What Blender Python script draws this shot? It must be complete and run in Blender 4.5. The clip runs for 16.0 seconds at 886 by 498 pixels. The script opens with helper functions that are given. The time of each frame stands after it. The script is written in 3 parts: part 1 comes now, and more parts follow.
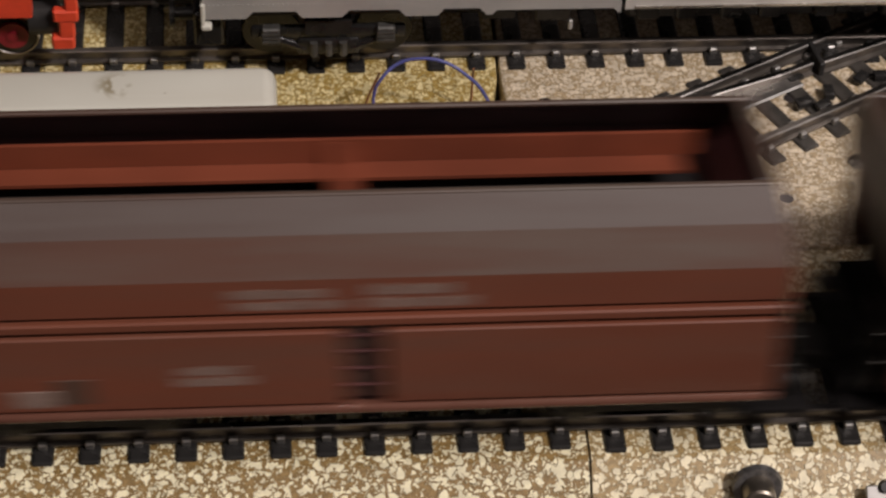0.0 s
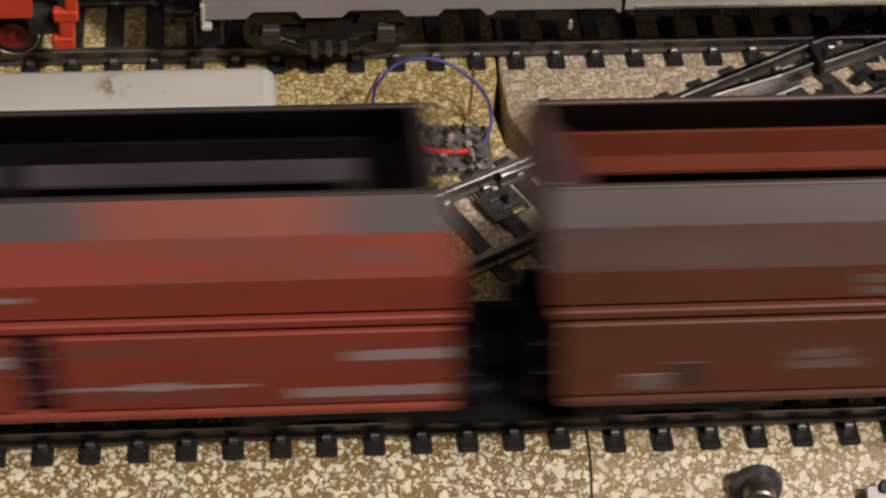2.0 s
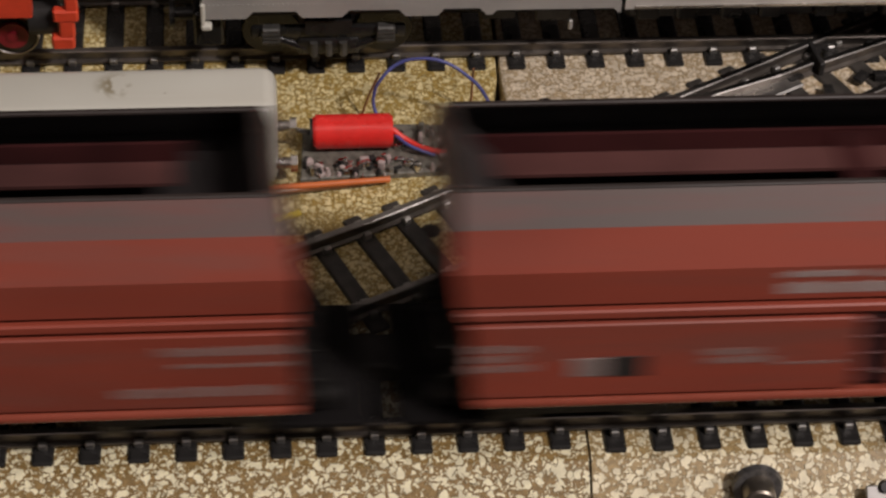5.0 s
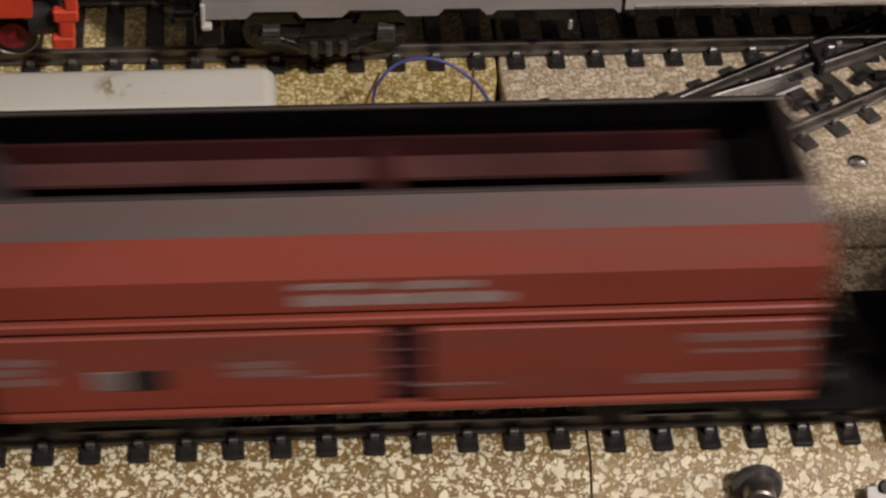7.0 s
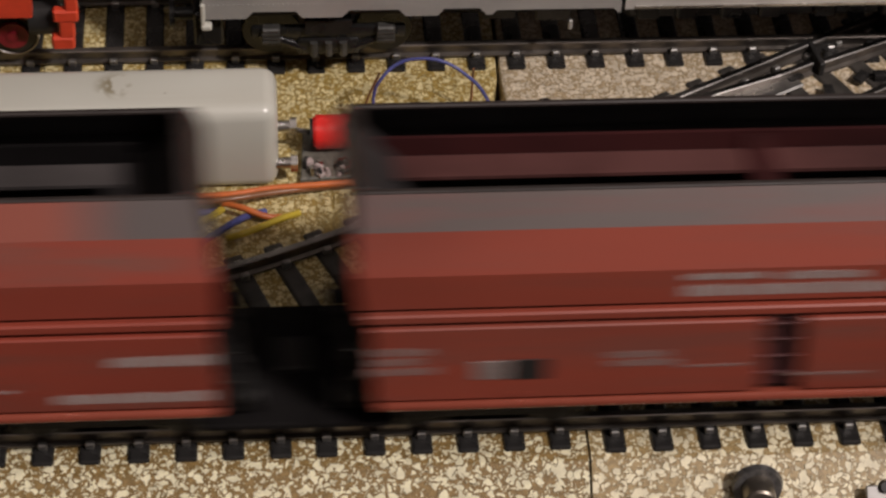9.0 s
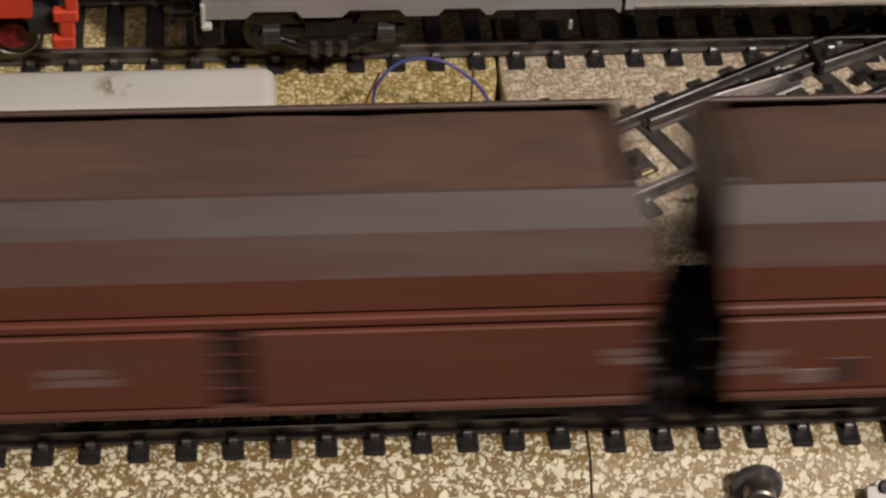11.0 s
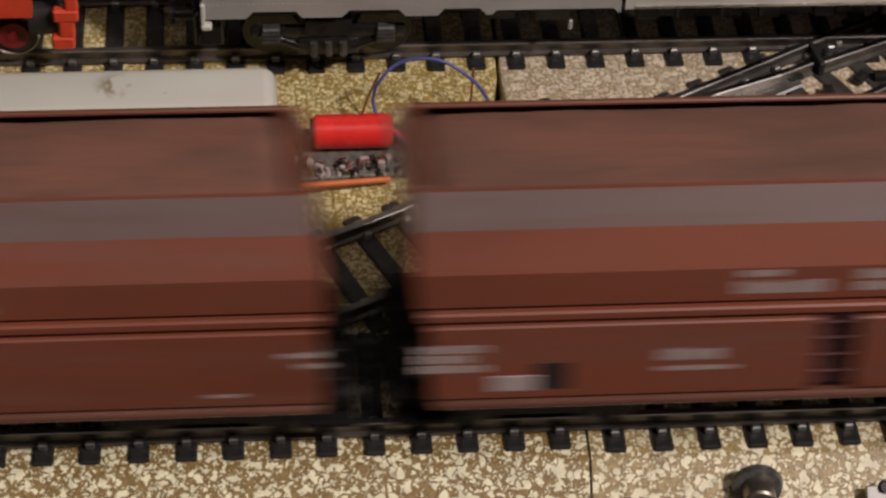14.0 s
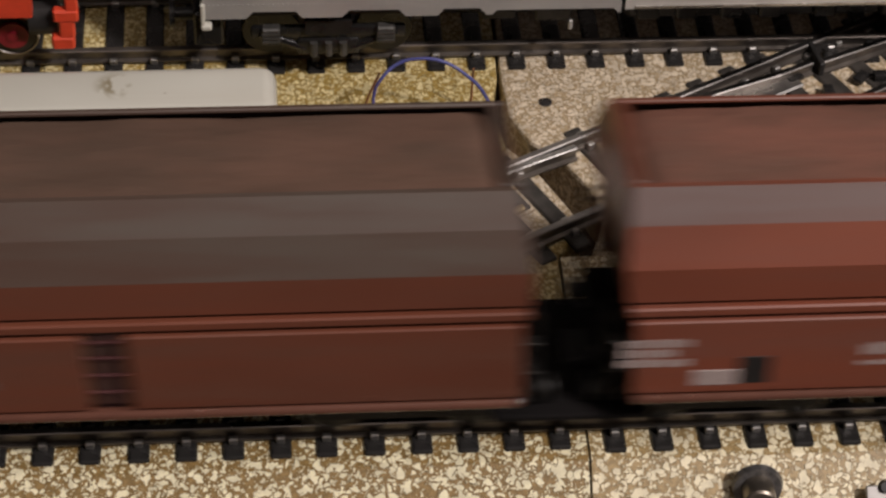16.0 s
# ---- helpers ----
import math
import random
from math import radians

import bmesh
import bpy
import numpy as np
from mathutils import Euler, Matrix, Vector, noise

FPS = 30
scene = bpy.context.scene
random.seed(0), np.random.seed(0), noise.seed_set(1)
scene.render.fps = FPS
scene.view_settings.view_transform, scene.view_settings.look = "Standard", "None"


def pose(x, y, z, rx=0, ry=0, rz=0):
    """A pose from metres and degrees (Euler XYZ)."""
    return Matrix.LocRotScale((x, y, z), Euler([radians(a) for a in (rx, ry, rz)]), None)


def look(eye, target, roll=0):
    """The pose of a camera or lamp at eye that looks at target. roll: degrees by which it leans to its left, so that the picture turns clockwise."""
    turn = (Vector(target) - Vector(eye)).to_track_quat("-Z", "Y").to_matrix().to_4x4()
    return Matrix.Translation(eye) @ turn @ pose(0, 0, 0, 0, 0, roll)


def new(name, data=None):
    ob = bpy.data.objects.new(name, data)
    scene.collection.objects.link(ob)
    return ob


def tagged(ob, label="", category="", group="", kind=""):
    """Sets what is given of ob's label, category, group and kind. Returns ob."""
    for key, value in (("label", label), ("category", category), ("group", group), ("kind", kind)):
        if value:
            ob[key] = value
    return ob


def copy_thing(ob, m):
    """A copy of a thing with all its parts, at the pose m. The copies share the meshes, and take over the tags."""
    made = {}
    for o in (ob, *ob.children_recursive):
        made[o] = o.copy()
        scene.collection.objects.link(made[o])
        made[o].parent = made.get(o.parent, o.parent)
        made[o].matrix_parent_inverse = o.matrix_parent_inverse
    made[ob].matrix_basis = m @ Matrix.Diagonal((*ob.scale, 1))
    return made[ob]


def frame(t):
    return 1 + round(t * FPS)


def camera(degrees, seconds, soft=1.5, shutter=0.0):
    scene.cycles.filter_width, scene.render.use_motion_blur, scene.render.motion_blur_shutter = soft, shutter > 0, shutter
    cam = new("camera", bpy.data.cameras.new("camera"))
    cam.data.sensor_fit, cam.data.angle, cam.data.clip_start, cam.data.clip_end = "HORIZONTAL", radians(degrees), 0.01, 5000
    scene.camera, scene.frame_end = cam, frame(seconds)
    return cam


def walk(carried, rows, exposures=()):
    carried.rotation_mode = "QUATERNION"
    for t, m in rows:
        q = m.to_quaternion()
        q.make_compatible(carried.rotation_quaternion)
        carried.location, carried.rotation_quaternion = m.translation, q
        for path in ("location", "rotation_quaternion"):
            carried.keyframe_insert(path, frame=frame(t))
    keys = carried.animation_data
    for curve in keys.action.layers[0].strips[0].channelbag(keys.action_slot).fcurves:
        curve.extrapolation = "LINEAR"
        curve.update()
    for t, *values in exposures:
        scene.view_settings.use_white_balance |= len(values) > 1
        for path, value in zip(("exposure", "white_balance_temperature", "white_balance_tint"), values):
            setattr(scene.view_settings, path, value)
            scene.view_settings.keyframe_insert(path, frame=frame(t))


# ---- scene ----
MM = 0.001

# ---- camera: fixed, looking down on the layout; its sensor is read out from top to bottom ----
cam = camera(21.97, 16.0, soft=2.5, shutter=1.85)
scene.cycles.rolling_shutter_type, scene.cycles.rolling_shutter_duration = "TOP", 0.46
EYE = look((-0.02827, -0.26899, 0.26119), (0.0, 0.0, 0.0), 2.7)
walk(cam, [(0.0, EYE), (16.0, EYE)], exposures=[(0.0, 0.02), (1.5, 0.0), (2.5, -0.12), (4.0, -0.18), (6.5, -0.16), (7.5, -0.1), (9.0, -0.14), (11.0, -0.02), (12.5, 0.02), (13.5, -0.06), (14.5, -0.17), (15.5, -0.16), (16.0, -0.06)])

# ---- light: one warm lamp of the room, above and behind the camera, and its dim walls ----
world = bpy.data.worlds.new("room_air")
world.use_nodes = True
world.node_tree.nodes["Background"].inputs[0].default_value = (1.0, 0.88, 0.8, 1)
world.node_tree.nodes["Background"].inputs[1].default_value = 0.1
scene.world = world
lamp_data = bpy.data.lights.new("room_lamp", "POINT")
lamp_data.shadow_soft_size, lamp_data.energy, lamp_data.color = 0.1, 153.0, (1.0, 0.89, 0.86)
lamp = new("room_lamp", lamp_data)
lamp.matrix_world = look((1.02, -0.90, 1.6), (0, 0, 0))
bulb_data = bpy.data.lights.new("small_bulb", "AREA")
bulb_data.shape, bulb_data.size, bulb_data.energy, bulb_data.color = "DISK", 0.017, 1.2, (1.0, 0.89, 0.85)
bulb = new("small_bulb", bulb_data)
bulb.matrix_world = look((0.01, -0.75, 1.75), (0, 0, 0))


# ---- materials ----
class Mat:
    """A small builder for node materials on object coordinates in metres."""

    def __init__(self, name, rough=0.5, metal=0.0, spec=0.5):
        self.m = bpy.data.materials.new(name)
        self.m.use_nodes = True
        self.t = self.m.node_tree
        self.b = self.t.nodes["Principled BSDF"]
        self.b.inputs["Roughness"].default_value = rough
        self.b.inputs["Metallic"].default_value = metal
        self.b.inputs["Specular IOR Level"].default_value = spec
        self.co = self.t.nodes.new("ShaderNodeTexCoord").outputs["Object"]

    def put(self, a, b):
        self.t.links.new(a, b)

    def mapped(self, sx, sy, sz):
        n = self.t.nodes.new("ShaderNodeMapping")
        n.inputs["Scale"].default_value = (sx, sy, sz)
        self.put(self.co, n.inputs["Vector"])
        return n.outputs[0]

    def noise(self, scale, detail=3.0, rough=0.55, stretch=None, distort=0.0):
        n = self.t.nodes.new("ShaderNodeTexNoise")
        n.inputs["Scale"].default_value, n.inputs["Detail"].default_value = scale, detail
        n.inputs["Roughness"].default_value, n.inputs["Distortion"].default_value = rough, distort
        self.put(self.mapped(*stretch) if stretch else self.co, n.inputs["Vector"])
        return n.outputs["Fac"]

    def ramp(self, fac, lo, hi, a=0.0, b=1.0):
        n = self.t.nodes.new("ShaderNodeMapRange")
        n.interpolation_type = "SMOOTHSTEP"
        for key, v in zip(("From Min", "From Max", "To Min", "To Max"), (lo, hi, a, b)):
            n.inputs[key].default_value = v
        self.put(fac, n.inputs["Value"])
        return n.outputs[0]

    def mix(self, fac, a, b):
        n = self.t.nodes.new("ShaderNodeMix")
        n.data_type = "RGBA"
        for sock, v in ((n.inputs[0], fac), (n.inputs[6], a), (n.inputs[7], b)):
            if isinstance(v, (int, float)):
                sock.default_value = v
            elif isinstance(v, tuple):
                sock.default_value = (*v, 1)
            else:
                self.put(v, sock)
        return n.outputs[2]

    def random(self):
        return self.t.nodes.new("ShaderNodeObjectInfo").outputs["Random"]

    def colour(self, c):
        if isinstance(c, tuple):
            self.b.inputs["Base Color"].default_value = (*c, 1)
        else:
            self.put(c, self.b.inputs["Base Color"])
        return self

    def gloss(self, fac):
        self.put(fac, self.b.inputs["Roughness"])
        return self

    def bump(self, fac, depth, strength=1.0):
        n = self.t.nodes.new("ShaderNodeBump")
        n.inputs["Distance"].default_value, n.inputs["Strength"].default_value = depth, strength
        self.put(fac, n.inputs["Height"])
        self.put(n.outputs[0], self.b.inputs["Normal"])
        return self


def ballast(name, base, chip, cell, reach, wobble):
    """Foam ballast printed with pale rounded chips of mixed size on a tan ground."""
    m = Mat(name, rough=0.36, spec=0.5)
    shift = m.t.nodes.new("ShaderNodeTexNoise")
    shift.inputs["Scale"].default_value, shift.inputs["Detail"].default_value = cell * 0.75, 2.0
    m.put(m.co, shift.inputs["Vector"])
    amount = m.t.nodes.new("ShaderNodeVectorMath")
    amount.operation = "MULTIPLY_ADD"
    m.put(shift.outputs["Color"], amount.inputs[0]), m.put(m.co, amount.inputs[2])
    amount.inputs[1].default_value = (wobble / cell,) * 3
    masks = []
    for scale, lim in ((cell, reach), (cell * 1.9, reach * 0.72)):
        v = m.t.nodes.new("ShaderNodeTexVoronoi")
        v.voronoi_dimensions = "3D"
        v.inputs["Scale"].default_value = scale
        m.put(amount.outputs[0], v.inputs["Vector"])
        split = m.t.nodes.new("ShaderNodeSeparateColor")
        m.put(v.outputs["Color"], split.inputs[0])
        size = m.ramp(split.outputs[0], 0.0, 1.0, 0.62, 1.5)
        prod = m.t.nodes.new("ShaderNodeMath")
        prod.operation = "MULTIPLY"
        m.put(v.outputs["Distance"], prod.inputs[0]), m.put(size, prod.inputs[1])
        masks.append(m.ramp(prod.outputs[0], lim - 0.03, lim + 0.03, 1.0, 0.0))
    both = m.t.nodes.new("ShaderNodeMath")
    both.operation = "MAXIMUM"
    m.put(masks[0], both.inputs[0]), m.put(masks[1], both.inputs[1])
    shade = m.mix(m.ramp(m.noise(1500, 2), 0.3, 0.7), base, tuple(c * 0.6 for c in base))
    pale = m.mix(m.ramp(m.noise(420, 2), 0.35, 0.7), chip, tuple(c * 0.75 for c in chip))
    dirt = m.ramp(m.noise(42, 4, 0.6), 0.56, 0.78, 0.0, 0.6)
    col = m.mix(dirt, m.mix(both.outputs[0], shade, pale), (0.14, 0.10, 0.05))
    return m.colour(col).bump(both.outputs[0], 0.0004, 1.0).m


def paint(name, base, dust, dust_level, rough=0.38, dark=0.5):
    """Lacquered wagon side with dust and streaks along its length; every wagon differs a little."""
    m = Mat(name, rough=rough, spec=0.75)
    patch = m.ramp(m.noise(28, 3, 0.5, (0.5, 1, 1)), 0.35, 0.72)
    c = m.mix(patch, base, tuple(v * dark for v in base))
    soil = m.ramp(m.noise(150, 4, 0.65, (0.12, 1, 1)), 0.5 - dust_level * 0.25, 0.8)
    c = m.mix(soil, c, dust)
    grain = m.noise(900, 2)
    m.gloss(m.ramp(soil, 0, 1, rough, min(rough + 0.12, 0.8)))
    return m.colour(c).bump(grain, 0.00004, 0.5).m


def plain(name, col, rough, metal=0.0, vary=0.75, size=300, spec=0.5, depth=0.00004):
    m = Mat(name, rough=rough, metal=metal, spec=spec)
    n = m.noise(size, 4, 0.6)
    m.colour(m.mix(m.ramp(n, 0.35, 0.7), col, tuple(c * vary for c in col)))
    m.gloss(m.ramp(m.noise(size * 0.4, 3), 0.3, 0.7, rough * 0.8, min(1.0, rough * 1.25)))
    return m.bump(m.noise(size * 4, 2), depth, 0.6).m


BALLAST_TAN = ballast("ballast_tan", (0.31, 0.205, 0.075), (0.88, 0.82, 0.57), 900, 0.415, 1.9)
BALLAST_PALE = ballast("ballast_pale", (0.43, 0.31, 0.14), (0.88, 0.80, 0.56), 900, 0.43, 1.5)
BALLAST_YELLOW = ballast("ballast_yellow", (0.43, 0.30, 0.085), (0.78, 0.67, 0.36), 1150, 0.42, 1.0)
BALLAST_WHITE = ballast("ballast_white", (0.51, 0.395, 0.24), (0.76, 0.66, 0.50), 1150, 0.44, 1.0)
BOARD = plain("layout_board", (0.045, 0.028, 0.016), 0.8, size=40)
SLEEPER = plain("sleeper_plastic", (0.024, 0.023, 0.022), 0.25, vary=0.6, size=500)
STEEL = plain("rail_steel", (0.42, 0.40, 0.38), 0.3, 1.0, 0.55, 120)
RUSTY = plain("rail_side", (0.19, 0.17, 0.15), 0.38, 0.8, 0.6, 160)
BLACK = plain("black_plastic", (0.024, 0.023, 0.022), 0.5, vary=0.6, spec=0.28)
SOOTY_BLACK = plain("sooty_black_plastic", (0.014, 0.0135, 0.013), 0.3, vary=0.5, size=500)
DULL_IRON = plain("dull_iron_plate", (0.10, 0.098, 0.092), 0.45, 0.5, 0.6, 500)
IRON = plain("dark_iron", (0.06, 0.058, 0.055), 0.35, 0.8, 0.6)
WORN_IRON = plain("worn_iron", (0.20, 0.195, 0.19), 0.35, 0.6, 0.45, 700)
# darker copy of the rail steel: the parked coaches' shadow put into colour
SHADED_RAIL = plain("shaded_rail_head", (0.15, 0.13, 0.115), 0.45, 0.7, 0.6, 120)
CLIP = plain("clip_metal", (0.5, 0.49, 0.47), 0.3, 0.9, 0.7)
CHROME = plain("bright_metal", (0.6, 0.58, 0.55), 0.25, 1.0, 0.7)
WORN_PRINT = plain("worn_pink_print", (0.30, 0.185, 0.165), 0.6, vary=0.7, size=900)
PLATE = plain("pale_data_plate", (0.25, 0.20, 0.185), 0.5, vary=0.75, size=900)
WHITE_PRINT = plain("white_print", (0.42, 0.345, 0.325), 0.6, vary=0.8, size=1500)
FADED_PRINT = plain("faded_print", (0.25, 0.175, 0.145), 0.6, vary=0.7, size=900)
SOOTY_RIM = plain("sooty_rim", (0.034, 0.025, 0.022), 0.55, vary=0.6, size=120)
RED_BROWN_DIRTY = paint("dirty_red_brown_lacquer", (0.168, 0.053, 0.030), (0.142, 0.057, 0.036), 0.6, 0.30, 0.75)
BROWN_TOP = paint("dusty_top_lacquer", (0.084, 0.058, 0.050), (0.093, 0.073, 0.065), 0.8, 0.43, 0.85)
BROWN = paint("brown_lacquer", (0.100, 0.046, 0.032), (0.102, 0.074, 0.059), 0.9, 0.42, 0.75)
BROWN_DARK = paint("dark_brown_lacquer", (0.076, 0.040, 0.028), (0.078, 0.060, 0.046), 0.9, 0.4, 0.75)
RED = paint("red_lacquer", (0.295, 0.056, 0.033), (0.21, 0.061, 0.043), 0.4, 0.40, 0.72)
RED_BRIGHT = paint("bright_red_lacquer", (0.31, 0.056, 0.034), (0.17, 0.07, 0.052), 0.2, 0.40, 0.75)
RED_BROWN = paint("red_brown_lacquer", (0.21, 0.058, 0.031), (0.18, 0.064, 0.042), 0.5, 0.40, 0.75)
GREY_DUST = paint("coal_dusted_lacquer", (0.11, 0.085, 0.078), (0.16, 0.05, 0.04), 0.35, 0.42, 0.8)


def patchy_band():
    m = Mat("patchy_coal_dust", rough=0.42, spec=0.75)
    split = m.t.nodes.new("ShaderNodeSeparateXYZ")
    m.put(m.co, split.inputs[0])
    along = m.t.nodes.new("ShaderNodeMath")
    along.operation = "MULTIPLY_ADD"
    m.put(split.outputs[0], along.inputs[0])
    along.inputs[1].default_value, along.inputs[2].default_value = 2 * math.pi / 0.0683, 0.59 * 2 * math.pi
    wave = m.t.nodes.new("ShaderNodeMath")
    wave.operation = "COSINE"
    m.put(along.outputs[0], wave.inputs[0])
    rough_edge = m.t.nodes.new("ShaderNodeMath")
    rough_edge.operation = "MULTIPLY_ADD"
    m.put(m.noise(60, 3, 0.6, (1, 0.5, 0.5)), rough_edge.inputs[0]), m.put(wave.outputs[0], rough_edge.inputs[2])
    rough_edge.inputs[1].default_value = 1.2
    patch = m.ramp(rough_edge.outputs[0], 0.1, 1.0)
    c = m.mix(patch, (0.10, 0.082, 0.078), (0.27, 0.07, 0.046))
    return m.colour(c).bump(m.noise(900, 2), 0.00004, 0.5).m


PATCHY = patchy_band()
SILL_RED = plain("glossy_red_sill", (0.27, 0.062, 0.038), 0.05, vary=0.85)
SILL_BROWN = plain("glossy_brown_sill", (0.13, 0.055, 0.038), 0.05, vary=0.85)
RED_BROWN_TOP = paint("dusty_red_brown_lacquer", (0.118, 0.062, 0.051), (0.115, 0.077, 0.069), 0.7, 0.43, 0.85)
INNER_ORANGE = plain("orange_inner_paint", (0.185, 0.046, 0.022), 0.7, spec=0.2, vary=0.7, size=60)
# darker than the orange floor: shade of the overhanging inner walls as colour
INNER_MAROON = plain("dark_maroon_inside", (0.09, 0.030, 0.031), 0.6, vary=0.6, size=60)
# deep black: upper hopper walls, chutes, underframes and the plates in the gaps
DEEP_BLACK = plain("deep_black", (0.009, 0.008, 0.008), 0.8, spec=0.1, vary=0.6, size=80)
INNER_DARKRED = plain("dark_red_inner_paint", (0.048, 0.012, 0.012), 0.7, spec=0.15, vary=0.5, size=60)
INNER_DULLRED = plain("dull_maroon_floor", (0.105, 0.042, 0.038), 0.6, spec=0.2, vary=0.55, size=60)
INNER_GREY = plain("coal_grey_floor", (0.075, 0.066, 0.064), 0.6, spec=0.25, vary=0.6, size=60)
# black of the red wagons' inner walls, the nail holes and below the slot
MATT_BLACK = plain("matt_black", (0.021, 0.017, 0.017), 0.7, vary=0.6, size=80)


def cream_plastic():
    m = Mat("cream_plastic", rough=0.3)
    base = m.mix(m.ramp(m.noise(25, 3), 0.35, 0.7), (0.56, 0.56, 0.495), (0.51, 0.505, 0.44))
    far = m.t.nodes.new("ShaderNodeVectorMath")
    far.operation = "DISTANCE"
    m.put(m.co, far.inputs[0])
    far.inputs[1].default_value = (-0.0533, 0.0225, 0.017)
    spot = m.ramp(far.outputs["Value"], 0.0005, 0.0042, 1.0, 0.0)
    blot = m.ramp(m.noise(420, 4, 0.6), 0.45, 0.6)
    both = m.t.nodes.new("ShaderNodeMath")
    both.operation = "MULTIPLY"
    m.put(spot, both.inputs[0]), m.put(blot, both.inputs[1])
    specks = m.ramp(m.noise(230, 2), 0.73, 0.77, 0.0, 0.7)
    streak = m.ramp(m.noise(160, 3, 0.6, (0.08, 1, 1)), 0.55, 0.75, 0.0, 0.35)
    base = m.mix(streak, base, (0.48, 0.45, 0.38))
    c = m.mix(specks, m.mix(both.outputs[0], base, (0.20, 0.16, 0.08)), (0.25, 0.21, 0.15))
    return m.colour(c).bump(m.noise(500, 2), 0.00001, 0.5).m


CREAM = cream_plastic()
RED_PLASTIC = plain("red_sleeve", (0.75, 0.03, 0.025), 0.25, vary=0.85)
SIGNAL_RED = plain("signal_red_paint", (0.70, 0.07, 0.03), 0.4, vary=0.85)
WHEEL_RED = plain("wheel_red", (0.20, 0.008, 0.018), 0.4)
SILVER = plain("silver_coach_paint", (0.42, 0.41, 0.39), 0.42, 0.25, 0.85, 90)
SILVER_PALE = plain("pale_silver_paint", (0.60, 0.58, 0.54), 0.38, 0.2, 0.88, 90)
WALL = plain("room_plaster", (0.20, 0.18, 0.165), 0.9, vary=0.9, size=3, depth=0.001)
WIRE = {k: plain(k + "_wire_sheath", c, 0.35, vary=0.85) for k, c in dict(
    blue=(0.075, 0.085, 0.27), orange=(0.62, 0.16, 0.04), brown=(0.22, 0.09, 0.035), yellow=(0.62, 0.47, 0.05), red=(0.70, 0.04, 0.03)).items()}
CIRCUIT = plain("dusty_circuit", (0.19, 0.18, 0.15), 0.45, 0.2, 0.5, 900)


def load_stuff(name, light, dark):
    m = Mat(name, rough=0.75, spec=0.25)
    n = m.noise(70, 4, 0.6, (0.35, 1, 1))
    c = m.mix(m.ramp(n, 0.4, 0.65), light, dark)
    return m.colour(c).bump(m.noise(420, 4, 0.6), 0.0006, 0.8).m


LOAD = load_stuff("brown_load", (0.130, 0.075, 0.053), (0.094, 0.060, 0.043))
LOAD_RED = load_stuff("reddish_load", (0.20, 0.088, 0.062), (0.135, 0.072, 0.052))


# ---- building helpers (sizes in millimetres) ----
def box(bm, x0, x1, y0, y1, z0, z1, bevel=0.0, seg=1):
    m = Matrix.Translation(((x0 + x1) / 2 * MM, (y0 + y1) / 2 * MM, (z0 + z1) / 2 * MM)) @ Matrix.Diagonal(
        ((x1 - x0) * MM, (y1 - y0) * MM, (z1 - z0) * MM, 1))
    vs = bmesh.ops.create_cube(bm, size=1, matrix=m)["verts"]
    if bevel:
        es = list({e for v in vs for e in v.link_edges})
        bmesh.ops.bevel(bm, geom=es, offset=bevel * MM, segments=seg, profile=0.5, affect="EDGES")
    return bm


def rod(bm, a, b, r, r2=None, sides=12):
    a, b = Vector(a) * MM, Vector(b) * MM
    d = b - a
    m = Matrix.Translation((a + b) / 2) @ d.to_track_quat("Z", "Y").to_matrix().to_4x4()
    bmesh.ops.create_cone(bm, cap_ends=True, segments=sides, radius1=r * MM, radius2=(r if r2 is None else r2) * MM, depth=d.length, matrix=m)
    return bm


def sweep(bm, profile, x0, x1, closed=True):
    """A profile of (y, z) drawn out along x."""
    rings = [[bm.verts.new((x * MM, y * MM, z * MM)) for y, z in profile] for x in (x0, x1)]
    n = len(profile)
    for i in range(n if closed else n - 1):
        j = (i + 1) % n
        bm.faces.new((rings[0][i], rings[0][j], rings[1][j], rings[1][i]))
    if closed:
        bm.faces.new(rings[0][::-1]), bm.faces.new(rings[1])
    bmesh.ops.recalc_face_normals(bm, faces=bm.faces[:])
    return bm


def slab(bm, corners, z0, z1, bevel=0.0, seg=2):
    """A flat plate over a plan outline."""
    top = [bm.verts.new((x * MM, y * MM, z1 * MM)) for x, y in corners]
    low = [bm.verts.new((x * MM, y * MM, z0 * MM)) for x, y in corners]
    n = len(corners)
    cap = bm.faces.new(top)
    bm.faces.new(low[::-1])
    for i in range(n):
        bm.faces.new((low[i], low[(i + 1) % n], top[(i + 1) % n], top[i]))
    bmesh.ops.recalc_face_normals(bm, faces=bm.faces[:])
    if bevel:
        bmesh.ops.bevel(bm, geom=list(cap.edges), offset=bevel * MM, segments=seg, profile=0.5, affect="EDGES")
    return bm


def finish(name, bm, material, smooth=False):
    me = bpy.data.meshes.new(name)
    bm.to_mesh(me)
    bm.free()
    me.materials.append(material)
    if smooth:
        me.polygons.foreach_set("use_smooth", [True] * len(me.polygons))
        me.set_sharp_from_angle(angle=radians(35))
    return me


def part(name, bm, material, parent, label="", smooth=False, at=None):
    ob = new(name, finish(name, bm, material, smooth))
    ob.parent = parent
    if at:
        ob.matrix_basis = at
    return tagged(ob, label)


def thing(name, label, category, group="", kind="", at=None):
    ob = new(name)
    ob.empty_display_size = 0.01
    if at:
        ob.matrix_basis = at
    return tagged(ob, label, category, group, kind)


def solid(name, bm, material, label, category, kind="", group="", smooth=False):
    return tagged(new(name, finish(name, bm, material, smooth)), label, category, group, kind)


